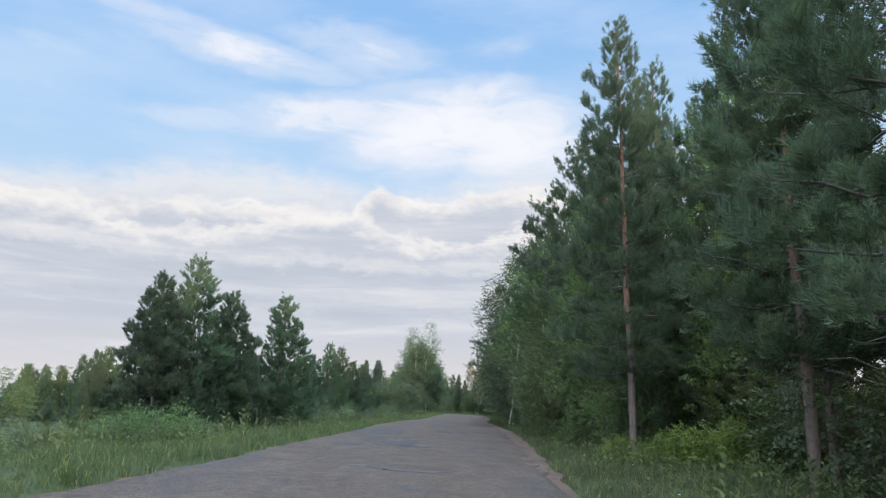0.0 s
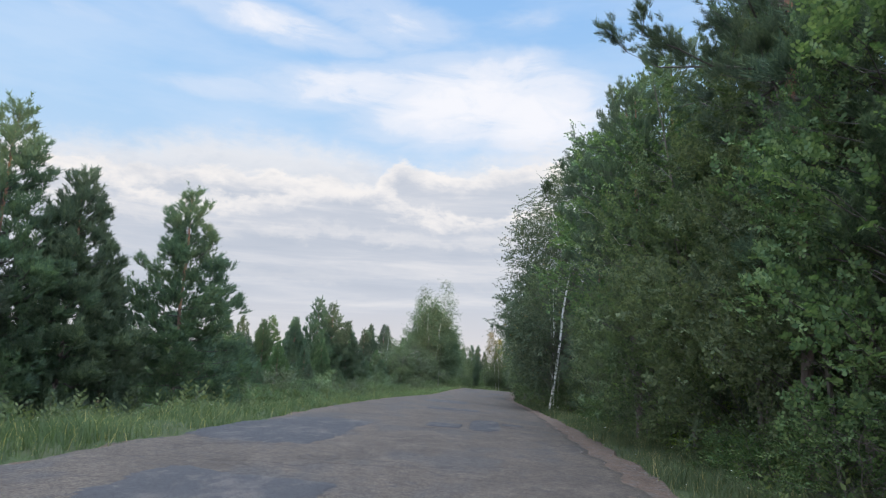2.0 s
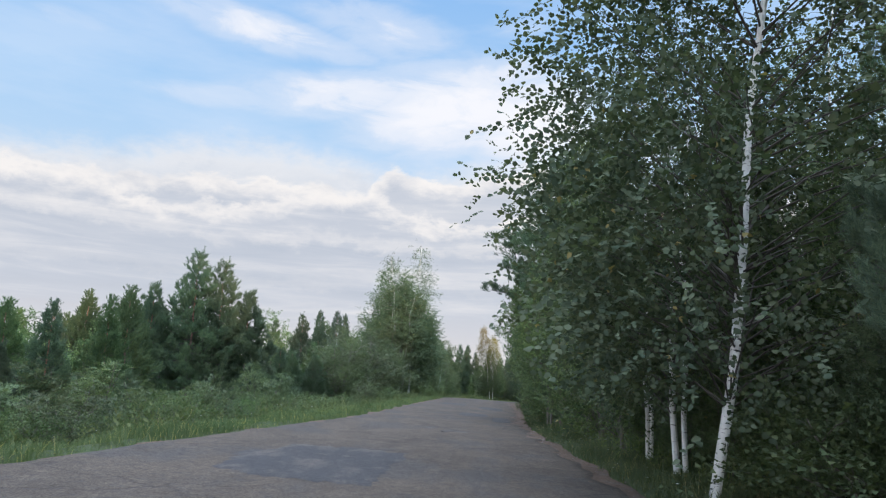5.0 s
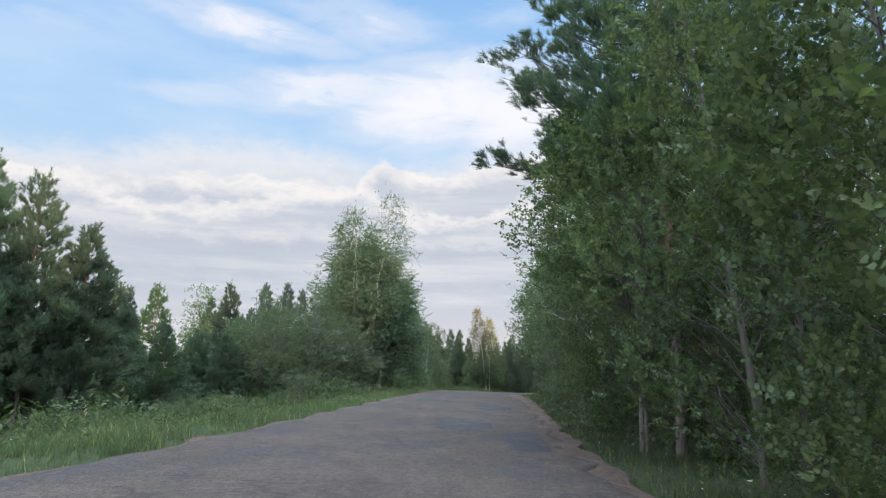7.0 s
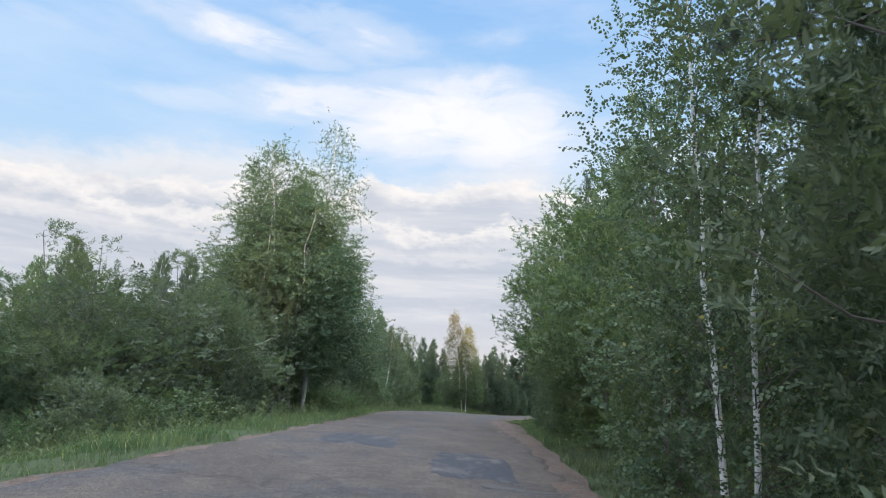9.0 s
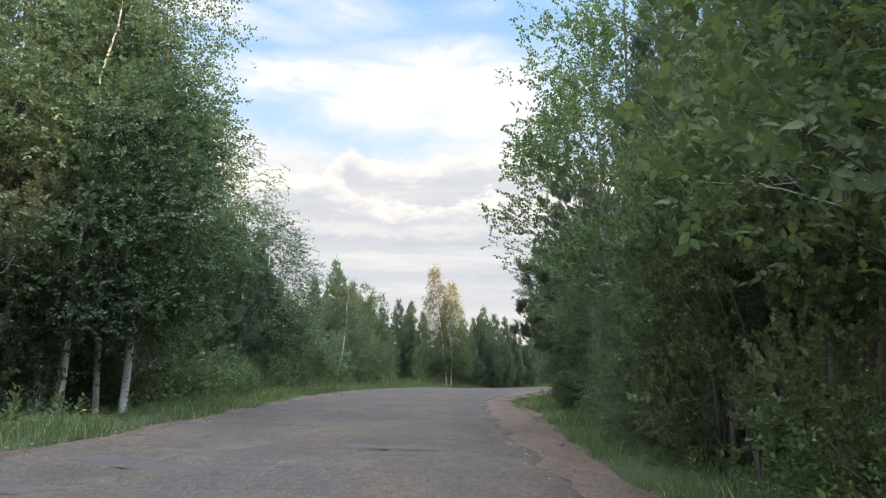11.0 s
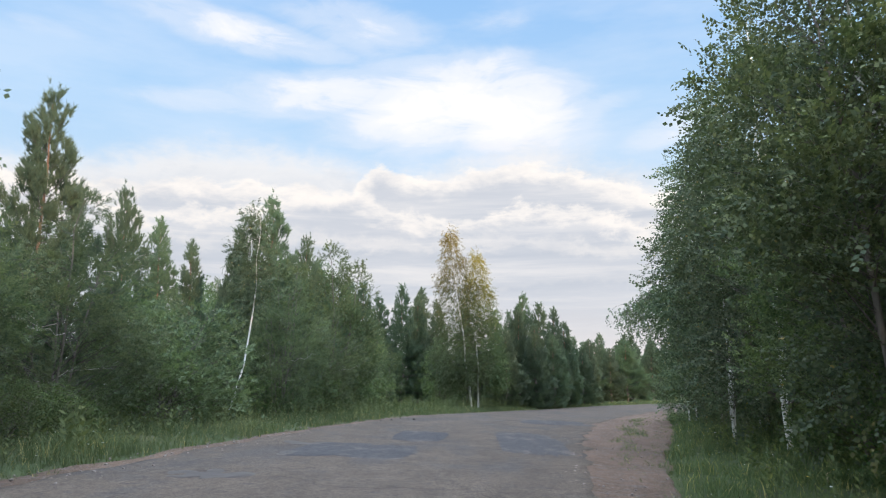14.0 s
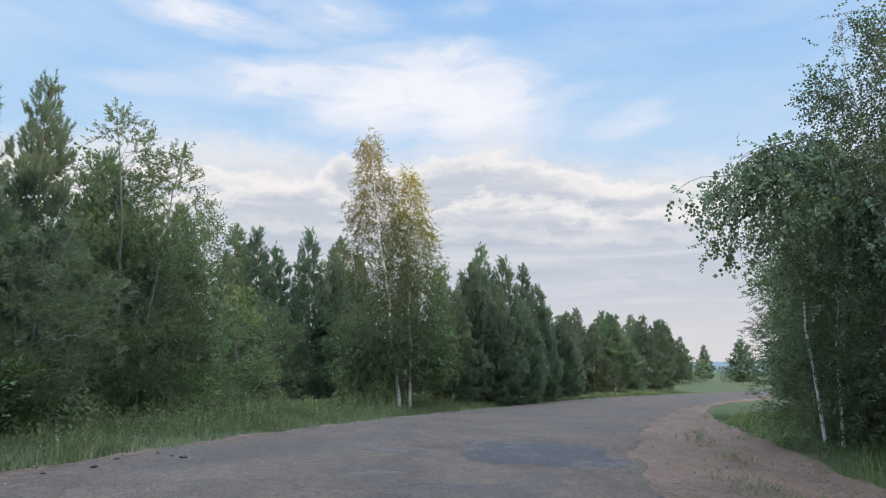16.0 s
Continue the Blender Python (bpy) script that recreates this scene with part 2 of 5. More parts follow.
M_RUST = material("withered_needles", leafy([(0.0, (0.13, 0.065, 0.035)), (0.5, (0.19, 0.10, 0.05)), (1.0, (0.26, 0.15, 0.075))], 0.7, 0.2))
M_GRASS = material("grass_blades", leafy([(0.0, (0.042, 0.062, 0.030)), (0.5, (0.070, 0.094, 0.042)), (1.0, (0.122, 0.140, 0.070))], 0.5, 0.4, (0.955, (0.30, 0.25, 0.11))))
M_WEED = material("weed_leaves", leafy([(0.0, (0.055, 0.085, 0.03)), (0.5, (0.09, 0.125, 0.042)), (1.0, (0.15, 0.18, 0.06))], 0.5, 0.35))
M_SEED = material("seed_heads", leafy([(0.0, (0.20, 0.15, 0.09)), (0.5, (0.30, 0.24, 0.15)), (1.0, (0.38, 0.30, 0.22))], 0.7, 0.3))
M_PETAL = material("white_petals", lambda n: principled(n, (0.55, 0.55, 0.5), 0.6))
M_YELLOW = material("yellow_petals", lambda n: principled(n, (0.7, 0.5, 0.05), 0.6))


def bark_pine(n):
    p = position(n)
    tc = n.add("ShaderNodeTexCoord", out=3)
    sep = n.t.nodes.new("ShaderNodeSeparateXYZ")
    n.t.links.new(tc, sep.inputs[0])
    plates = n.add("ShaderNodeTexVoronoi", n.add("ShaderNodeMapping", p, None, None, (1, 1, 0.35)), None, 22.0, out=0)
    grain = n.noise(p, 30.0, 5.0)
    low = n.mix(grain, (0.09, 0.07, 0.06), (0.20, 0.165, 0.14))
    up = n.mix(grain, (0.17, 0.085, 0.05), (0.31, 0.175, 0.105))
    # the orange flaking bark of the upper stem begins at about three metres
    f = n.math("MULTIPLY_ADD", sep.outputs[2], 0.3, n.math("MULTIPLY_ADD", n.noise(p, 2.0), 1.0, -1.25), clamp=True)
    col = n.mix(f, low, up)
    return principled(n, n.mix(n.math("MULTIPLY", plates, 0.5), col, (0.06, 0.045, 0.04)), 0.9, plates, 0.7, 0.02, 0.2)


def bark_birch(n):
    p = position(n)
    flat = n.add("ShaderNodeMapping", p, None, None, (3, 3, 14))
    marks = n.noise(flat, 2.2, 4.0, 0.6)
    stain = n.noise(p, 1.5, 4.0)
    col = n.mix(n.ramp(stain, [(0.4, 0.0), (0.7, 1.0)]), (0.62, 0.60, 0.56), (0.42, 0.40, 0.36))
    col = n.mix(n.ramp(marks, [(0.60, 0.0), (0.66, 1.0)]), col, (0.045, 0.04, 0.038))
    return principled(n, col, 0.7, marks, 0.4, 0.01, 0.3)


def bark_grey(n):
    p = position(n)
    g = n.noise(n.add("ShaderNodeMapping", p, None, None, (6, 6, 1.5)), 6.0, 5.0)
    return principled(n, n.mix(g, (0.06, 0.053, 0.044), (0.155, 0.138, 0.115)), 0.85, g, 0.6, 0.02, 0.2)


M_BARK_PINE, M_BARK_BIRCH, M_BARK_GREY = material("pine_bark", bark_pine), material("birch_bark", bark_birch), material("grey_bark", bark_grey)
M_TWIG = material("twig_bark", lambda n: principled(n, n.mix(n.noise(position(n), 12.0), (0.036, 0.030, 0.026), (0.088, 0.074, 0.062)), 0.85))
M_DEAD = material("dead_twigs", lambda n: principled(n, n.mix(n.noise(position(n), 20.0), (0.20, 0.17, 0.15), (0.42, 0.38, 0.34)), 0.85))


def asphalt(n):
    p = position(n)
    stone = n.add("ShaderNodeTexVoronoi", p, None, 70.0, out=1)
    grit = n.noise(p, 45.0, 4.0, 0.75)
    broad = n.ramp(n.noise(n.add("ShaderNodeMapping", p, None, None, (0.9, 0.35, 1)), 0.8, 6.0, 0.68), [(0.32, 0.0), (0.68, 1.0)])
    patchy = n.noise(n.add("ShaderNodeMapping", p, None, None, (1, 0.55, 1)), 1.9, 7.0, 0.72)
    col = n.mix(broad, (0.047, 0.037, 0.028), (0.078, 0.061, 0.045))
    col = n.mix(n.ramp(patchy, [(0.50, 0.0), (0.62, 0.75)]), col, (0.083, 0.066, 0.050))
    col = n.mix(n.ramp(n.noise(n.add("ShaderNodeMapping", p, None, None, (1, 0.5, 1)), 0.55, 6.0, 0.7), [(0.50, 0.0), (0.60, 0.7)]), col, (0.047, 0.043, 0.040))
    col = n.mix(n.ramp(n.noise(p, 5.5, 6.0, 0.75), [(0.54, 0.0), (0.64, 0.75)]), col, (0.040, 0.036, 0.034))
    col = n.mix(n.math("MULTIPLY", grit, 0.5), col, (0.04, 0.039, 0.038))
    col = n.mix(0.7, col, n.mix(1.0, col, n.ramp(stone, [(0.0, 0.25), (1.0, 1.9)]), "MULTIPLY"))
    coarse = n.noise(n.add("ShaderNodeMapping", p, None, None, (1, 0.5, 1)), 13.0, 4.0, 0.8)
    col = n.mix(0.8, col, n.mix(1.0, col, n.ramp(coarse, [(0.3, 0.76), (0.7, 1.24)]), "MULTIPLY"))
    # long ragged cracks
    warp = n.add("ShaderNodeVectorMath", n.add("ShaderNodeMapping", p, None, None, (0.5, 0.85, 1)), n.add("ShaderNodeVectorMath", n.noise(p, 1.3, 4.0, out=1), (0.9, 0.9, 0.9), operation="MULTIPLY"), operation="ADD")
    cell = n.add("ShaderNodeTexVoronoi", warp, None, 0.75, feature="DISTANCE_TO_EDGE")
    some = n.ramp(n.noise(p, 0.35, 2.0), [(0.45, 0.0), (0.55, 1.0)])
    crack = n.math("MULTIPLY", n.ramp(cell, [(0.006, 1.0), (0.022, 0.0)]), some)
    col = n.mix(n.math("MULTIPLY", crack, 0.4), col, (0.022, 0.021, 0.02))
    h = n.math("SUBTRACT", n.math("ADD", n.math("MULTIPLY", grit, 0.6), n.math("MULTIPLY", patchy, 1.2)), crack)
    return principled(n, col, 0.95, h, 0.55, 0.015, 0.08)


def patch_asphalt(n):
    p = position(n)
    own = n.add("ShaderNodeObjectInfo", out=5)
    grit = n.noise(p, 70.0, 3.0, 0.7)
    worn = n.noise(n.add("ShaderNodeMapping", p, None, None, (1, 0.4, 1)), 1.8, 5.0, 0.65)
    col = n.mix(worn, (0.026, 0.027, 0.029), (0.042, 0.041, 0.041))
    col = n.mix(n.ramp(worn, [(0.52, 0.0), (0.68, 0.85)]), col, (0.095, 0.08, 0.068))
    bare = n.noise(n.add("ShaderNodeMapping", p, None, None, (1, 0.45, 1)), 4.5, 6.0, 0.75)
    col = n.mix(n.ramp(bare, [(0.55, 0.0), (0.64, 0.7)]), col, (0.080, 0.068, 0.058))
    col = n.mix(n.math("MULTIPLY", own, 0.22), col, (0.082, 0.072, 0.063))
    stone = n.add("ShaderNodeTexVoronoi", p, None, 80.0, out=1)
    col = n.mix(0.6, col, n.mix(1.0, col, n.ramp(stone, [(0.0, 0.3), (1.0, 1.8)]), "MULTIPLY"))
    return principled(n, n.mix(n.math("MULTIPLY", grit, 0.4), col, (0.03, 0.03, 0.033)), 0.9, grit, 0.7, 0.012, 0.1)


def gravel_sand(n):
    p = position(n)
    peb = n.add("ShaderNodeTexVoronoi", p, None, 30.0, out=1)
    g, b = n.noise(p, 25.0, 6.0, 0.75), n.noise(n.add("ShaderNodeMapping", p, None, None, (1, 0.35, 1)), 1.3, 6.0, 0.65)
    col = n.mix(n.ramp(b, [(0.3, 0.0), (0.7, 1.0)]), (0.064, 0.045, 0.034), (0.112, 0.079, 0.058))
    col = n.mix(n.ramp(n.noise(p, 3.5, 6.0, 0.7), [(0.5, 0.0), (0.62, 0.7)]), col, (0.095, 0.085, 0.075))
    col = n.mix(0.6, col, n.mix(1.0, col, n.ramp(peb, [(0.0, 0.35), (1.0, 1.7)]), "MULTIPLY"))
    return principled(n, col, 0.95, n.math("ADD", g, n.math("MULTIPLY", b, 1.5)), 0.9, 0.04, 0.1)


def soil(n):
    p = position(n)
    g, b = n.noise(p, 9.0, 6.0, 0.7), n.noise(p, 0.6, 4.0)
    col = n.mix(g, (0.026, 0.036, 0.014), (0.052, 0.07, 0.026))
    col = n.mix(n.ramp(b, [(0.45, 0.0), (0.75, 0.8)]), col, (0.06, 0.058, 0.03))
    return principled(n, col, 0.95, g, 1.0, 0.06, 0.15)


M_ROAD, M_PATCH, M_SAND, M_SOIL = material("worn_asphalt", asphalt), material("patch_asphalt", patch_asphalt), material("reddish_gravel", gravel_sand), material("grassy_soil", soil)
M_STONE = material("stone", lambda n: principled(n, n.mix(n.noise(position(n), 14.0, 5.0), (0.09, 0.075, 0.065), (0.18, 0.155, 0.135)), 0.9, n.noise(position(n), 30.0, 5.0), 0.5, 0.02))
# the ridge's base colour carries the blue of distant haze
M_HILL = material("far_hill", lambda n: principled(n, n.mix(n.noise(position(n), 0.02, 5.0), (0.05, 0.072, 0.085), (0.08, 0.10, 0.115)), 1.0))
M_POTHOLE = material("pothole_bed", lambda n: principled(n, n.mix(n.noise(position(n), 18.0, 6.0, 0.7), (0.017, 0.015, 0.014), (0.052, 0.043, 0.036)), 0.95, n.noise(position(n), 25.0, 5.0), 0.35, 0.008))


# ---------------------------------------------------------------- mesh helpers
def mesh_from(name, verts, faces, smooth=False):
    me = bpy.data.meshes.new(name)
    verts, faces = np.asarray(verts, np.float32), np.asarray(faces, np.int32)
    k = faces.shape[1]
    me.vertices.add(len(verts))
    me.vertices.foreach_set("co", verts.ravel())
    me.loops.add(faces.size)
    me.loops.foreach_set("vertex_index", faces.ravel())
    me.polygons.add(len(faces))
    me.polygons.foreach_set("loop_start", np.arange(0, faces.size, k, dtype=np.int32))
    if smooth:
        me.polygons.foreach_set("use_smooth", np.ones(len(faces), bool))
    me.update(calc_edges=True)
    me.validate()
    return me


def part(name, me, mat, parent=None, label=""):
    ob = new(name, me)
    me.materials.append(mat)
    if parent is not None:
        ob.parent = parent
    return tagged(ob, label)


def spread(base_v, base_f, mats, places):
    """Copies of one small shape: mats (n,3,3) turn and scale it, places (n,3) move it."""
    v = np.einsum("nij,kj->nki", mats, base_v) + places[:, None, :]
    f = base_f[None] + (np.arange(len(places)) * len(base_v))[:, None, None]
    return v.reshape(-1, 3), f.reshape(-1, base_f.shape[1])


def frames_along(dirs, rng, flat=False):
    """Turns whose local +y runs along dirs, with a random spin about it."""
    d = dirs / np.maximum(np.linalg.norm(dirs, axis=1, keepdims=True), 1e-6)
    a = rng.normal(size=d.shape)
    if flat:
        a = a * (0.5, 0.5, 0.5) + (0, 0, 1.0)
    x = np.cross(d, a)
    x /= np.maximum(np.linalg.norm(x, axis=1, keepdims=True), 1e-6)
    z = np.cross(x, d)
    return np.stack([x, d, z], axis=2)


class Tubes:
    """Tapered stems and limbs in one mesh."""

    def __init__(self):
        self.v, self.f, self.n = [], [], 0

    def add(self, pts, radii, sides=6):
        pts = np.asarray(pts, float)
        tang = np.gradient(pts, axis=0)
        tang /= np.maximum(np.linalg.norm(tang, axis=1, keepdims=True), 1e-6)
        ref = np.array((1.0, 0.13, 0.07))
        a = np.cross(tang, ref)
        a /= np.maximum(np.linalg.norm(a, axis=1, keepdims=True), 1e-6)
        b = np.cross(tang, a)
        ang = np.arange(sides) * 2 * np.pi / sides
        ring = pts[:, None] + np.asarray(radii)[:, None, None] * (np.cos(ang)[None, :, None] * a[:, None] + np.sin(ang)[None, :, None] * b[:, None])
        i = np.arange(len(pts) - 1)[:, None] * sides + np.arange(sides)[None]
        j = np.arange(len(pts) - 1)[:, None] * sides + (np.arange(sides)[None] + 1) % sides
        self.v.append(ring.reshape(-1, 3))
        self.f.append(np.stack([i, j, j + sides, i + sides], axis=2).reshape(-1, 4) + self.n)
        self.n += len(pts) * sides

    def mesh(self, name):
        return mesh_from(name, np.concatenate(self.v), np.concatenate(self.f), True)


def curve(a, b, sag=0.0, steps=5, wob=0.0, rng=None):
    t = np.linspace(0, 1, steps)[:, None]
    p = np.asarray(a) * (1 - t) + np.asarray(b) * t
    p[:, 2] += sag * (4 * t * (1 - t))[:, 0]
    if wob:
        p[1:-1] += rng.normal(0, wob, (steps - 2, 3))
    return p


# small shapes of foliage, along +y
def shape_needles(blades, length, spread_r, width, rng):
    """A pine shoot: a brush of needles round a short twig."""
    v, f = [], []
    for i in range(blades):
        y0 = length * (0.15 + 0.75 * i / blades) * 0.8
        ang = rng.uniform(0, 2 * np.pi)
        tip = np.array((np.cos(ang) * spread_r, y0 + length * rng.uniform(0.3, 0.5), np.sin(ang) * spread_r))
        side = np.cross(tip - (0, y0, 0), (np.cos(ang + 1.6), 0.2, np.sin(ang + 1.6)))
        side = side / np.linalg.norm(side) * width * 0.5
        k = len(v)
        v += [(-side[0], y0 - side[1], -side[2]), (side[0], y0 + side[1], side[2]), tuple(tip)]
        f.append((k, k + 1, k + 2))
    return np.array(v), np.array(f)


def shape_spray(leaves, length, leaf, wide, rng, droop=0.0, fine=False):
    """A twig with leaves on both sides: each is a folded diamond."""
    v, f = [], []
    for i in range(leaves):
        s = (i + 0.6) / leaves
        side = -1 if i % 2 else 1
        base = np.array((0, length * s, -droop * s * s * length))
        out = np.array((side * rng.uniform(0.5, 1.0), rng.uniform(0.3, 1.0), rng.uniform(-0.6, 0.5)))
        out /= np.linalg.norm(out)
        across = np.cross(out, (rng.uniform(-0.6, 0.6), rng.uniform(-0.4, 0.4), 1.0))
        across /= np.linalg.norm(across)
        ln = leaf * rng.uniform(0.75, 1.2)
        mid = base + out * ln * 0.45
        up = np.cross(across, out) * ln * 0.08
        k = len(v)
        if fine:
            a, b = across * ln * wide * 0.5, across * ln * wide * 0.34
            m1, m2 = base + out * ln * 0.3, base + out * ln * 0.7
            v += [tuple(base), tuple(m1 + a + up), tuple(m2 + b + up), tuple(base + out * ln), tuple(m2 - b + up), tuple(m1 - a + up)]
            f += [(k, k + 1, k + 2), (k, k + 2, k + 3), (k, k + 3, k + 4), (k, k + 4, k + 5)]
            continue
        v += [tuple(base), tuple(mid + across * ln * wide * 0.5 + up), tuple(base + out * ln), tuple(mid - across * ln * wide * 0.5 + up)]
        f += [(k, k + 1, k + 2), (k, k + 2, k + 3)]
    return np.array(v), np.array(f)


# ---------------------------------------------------------------- ground and road
def smooth(a, b, x):
    t = np.clip((np.asarray(x, float) - a) / (b - a), 0, 1)
    return t * t * (3 - 2 * t)


def lay(x, y):
    """Height of the land: the road falls to its right, and dips and rises a little on its way."""
    x, y = np.asarray(x, float), np.asarray(y, float)
    return -0.045 * np.clip(x, -6, 6) + 0.2 * smooth(82, 112, y) - 0.22 * smooth(122, 152, y) - 0.2 * smooth(152, 174, y)


def drop(x, y):
    """The road runs on a low bank: on its left the land lies up to a metre lower."""
    x, y = np.asarray(x, float), np.asarray(y, float)
    depth = np.interp(y, (-60, 0, 25, 92, 104, 118, 128), (0.5, 0.5, 1.0, 1.0, 0.85, 0.75, 0.1))
    return -depth * smooth(-4.7, -8.2, x) * (1 - 0.6 * smooth(-40, -120, x))


def bumps(x, y, size, seed=0.0):
    x, y = np.asarray(x, float), np.asarray(y, float)
    return (np.sin(x / size + seed) * np.cos(y / size * 0.83 + 1.7 * seed) + 0.6 * np.sin((x + 0.7 * y) / size * 1.9 + 2.3 * seed) + 0.4 * np.sin((y - 0.6 * x) / size * 3.7 + seed)) / 2


# left and right edge of the asphalt, and the width of the bare gravel beyond the right one
EDGES_NEAR = [(-3.0, -45, 2.9, -45, 0.2), (-3.05, 8, 2.9, 8, 0.25), (-3.35, 18, 2.95, 18, 0.35), (-3.65, 31, 2.95, 32, 0.65), (-4.2, 42, 2.9, 44, 0.65),
                  (-4.3, 56, 2.7, 56, 0.4), (-3.75, 70, 2.15, 70, 0.35), (-3.8, 78, 2.05, 78, 0.4), (-3.95, 88, 2.4, 90, 0.45), (-3.75, 100, 2.6, 102, 0.7)]
EDGES_BEND = [(-3.55, 112, 2.35, 114, 1.3), (-3.75, 122, 2.45, 122, 1.7), (-3.6, 132, 2.9, 131, 1.1), (-3.4, 140, 3.9, 139.5, 1.8), (-2.9, 147, 4.9, 147, 2.8),
                  (-1.8, 154, 6.2, 153.5, 3.2), (0.2, 162.5, 8.2, 161, 2.9), (3.2, 172.5, 11.3, 169.5, 2.0), (8, 183, 15.5, 178, 1.0), (16, 193, 22.5, 187, 0.6),
                  (30, 204, 35, 197, 0.4), (60, 222, 64, 214, 0.3), (110, 250, 113, 242, 0.3)]
EDGES = np.array(EDGES_NEAR + EDGES_BEND)


def along(step=0.5):
    """The edges, finely divided by a smooth curve."""
    out = []
    for i in range(len(EDGES) - 1):
        a, b, c, d = EDGES[max(i - 1, 0)], EDGES[i], EDGES[i + 1], EDGES[min(i + 2, len(EDGES) - 1)]
        k = max(2, int(math.hypot(c[0] - b[0], c[1] - b[1]) / step))
        for j in range(k):
            t = j / k
            out.append(0.5 * (2 * b + (c - a) * t + (2 * a - 5 * b + 4 * c - d) * t * t + (3 * b - a - 3 * c + d) * t ** 3))
    out.append(EDGES[-1])
    return np.array(out)


ROAD = along()


def road_span(y):
    """x of the left edge, the right edge and the gravel's outer edge at y."""
    left = np.interp(y, ROAD[:, 1], ROAD[:, 0])
    right = np.interp(y, ROAD[:, 3], ROAD[:, 2])
    return left, right, right + np.interp(y, ROAD[:, 3], ROAD[:, 4])


HOLES = [(0.45, 13.6, 0.85, 0.35), (-0.59, 14.1, 0.40, 0.35), (-0.97, 68.1, 0.34, 0.32), (0.0, 67.4, 0.38, 0.30), (-0.4, 66.9, 0.20, 0.22), (-2.03, 69.1, 0.22, 0.22), (-0.58, 85.8, 0.30, 0.30), (0.5, 85.0, 0.70, 0.30), (-1.3, 83.5, 0.36, 0.25),
         (1.6, 92.0, 0.70, 0.35), (-2.56, 104.0, 0.45, 0.32), (-2.0, 105.8, 0.95, 0.42), (0.1, 107.7, 0.42, 0.35), (0.6, 108.8, 0.90, 0.40), (-1.6, 103.0, 0.26, 0.25), (-2.1, 132.8, 0.55, 0.60), (-2.16, 138.9, 0.75, 0.45),
         (1.8, 154.8, 0.55, 0.45), (1.82, 151.75, 0.48, 0.40)]


def road_height(x, y):
    z = lay(x, y) + 0.035 + 0.012 * bumps(x, y, 1.1, 3.0) + 0.006 * bumps(x, y, 0.35, 5.0)
    for hx, hy, a, b in HOLES:
        r = ((x - hx) / a) ** 2 + ((y - hy) / b) ** 2 + 0.5 * bumps(x, y, 0.13, hx)
        z = z - 0.028 * (1 - smooth(0.3, 1.1, r))
    return z


def strip(rows_a, rows_b, cols, height, jag=(0.0, 0.0), size=0.6):
    """A sheet between two edge lines."""
    t = np.linspace(0, 1, cols)[None, :, None]
    a, b = rows_a.copy(), rows_b.copy()
    a[:, 0] += jag[0] * bumps(a[:, 1], a[:, 0], size, 1.0)
    b[:, 0] += jag[1] * bumps(b[:, 1], b[:, 0], size, 2.0)
    xy = a[:, None] * (1 - t) + b[:, None] * t
    z = height(xy[..., 0], xy[..., 1])
    v = np.concatenate([xy, z[..., None]], axis=2)
    n, m = v.shape[:2]
    i = np.arange(n - 1)[:, None] * m + np.arange(m - 1)[None]
    return v, np.stack([i, i + 1, i + m + 1, i + m], axis=2).reshape(-1, 4)


# the ground: one sheet, fine beside the road and coarse far away
def axis(lo, hi, fine_lo, fine_hi, step, grow=1.22):
    pts = list(np.arange(fine_lo, fine_hi + 1e-6, step))
    s, p = step, fine_hi
    while p < hi:
        s *= grow
        p += s
        pts.append(min(p, hi))
    s, p = step, fine_lo
    while p > lo:
        s *= grow
        p -= s
        pts.insert(0, max(p, lo))
    return np.array(pts)


gx, gy = axis(-2500, 2500, -16, 20, 0.5), axis(-900, 3500, -20, 215, 0.8)
X, Y = np.meshgrid(gx, gy)
DENSE_L = np.interp(Y, ROAD[:, 1], ROAD[:, 0])
DENSE_R = np.interp(Y, ROAD[:, 3], ROAD[:, 2])
DENSE_G = DENSE_R + np.interp(Y, ROAD[:, 3], ROAD[:, 4])
off = np.maximum(DENSE_L - np.interp(Y, (-40, 60, 110, 135, 170, 190), (0.06, 0.08, 0.35, 0.55, 0.3, 0.2)) - X, X - DENSE_G)
far = np.clip((np.hypot(X, Y - 90) - 150) / 600, 0, 1)
Z = lay(X, Y) + drop(X, Y) + 0.07 * smooth(0.3, 3, off) * bumps(X, Y, 1.3) + 0.2 * smooth(3, 12, off) * bumps(X, Y, 6.0, 2.0) - 0.07 * (1 - smooth(-0.1, 0.5, off)) + 0.1 * smooth(0.5, 4, off)
Z = Z - 3.0 * far
i = np.arange(len(gy) - 1)[:, None] * len(gx) + np.arange(len(gx) - 1)[None]
ground = part("ground", mesh_from("ground", np.stack([X, Y, Z], 2).reshape(-1, 3), np.stack([i, i + 1, i + len(gx) + 1, i + len(gx)], 2).reshape(-1, 4), True), M_SOIL)
tagged(ground, "dark grassy soil under trees and verges", "ground", kind="structure")


def ground_z(x, y):
    l, _, r = road_span(y)
    o = np.maximum(l - np.interp(y, (-40, 60, 110, 135, 170, 190), (0.06, 0.08, 0.35, 0.55, 0.3, 0.2)) - x, x - r)
    return lay(x, y) + drop(x, y) + 0.07 * smooth(0.3, 3, o) * bumps(x, y, 1.3) + 0.2 * smooth(3, 12, o) * bumps(x, y, 6.0, 2.0) - 0.07 * (1 - smooth(-0.1, 0.5, o)) + 0.1 * smooth(0.5, 4, o)


v, f = strip(ROAD[:, 0:2], ROAD[:, 2:4], 40, road_height, (0.12, 0.2), 0.6)
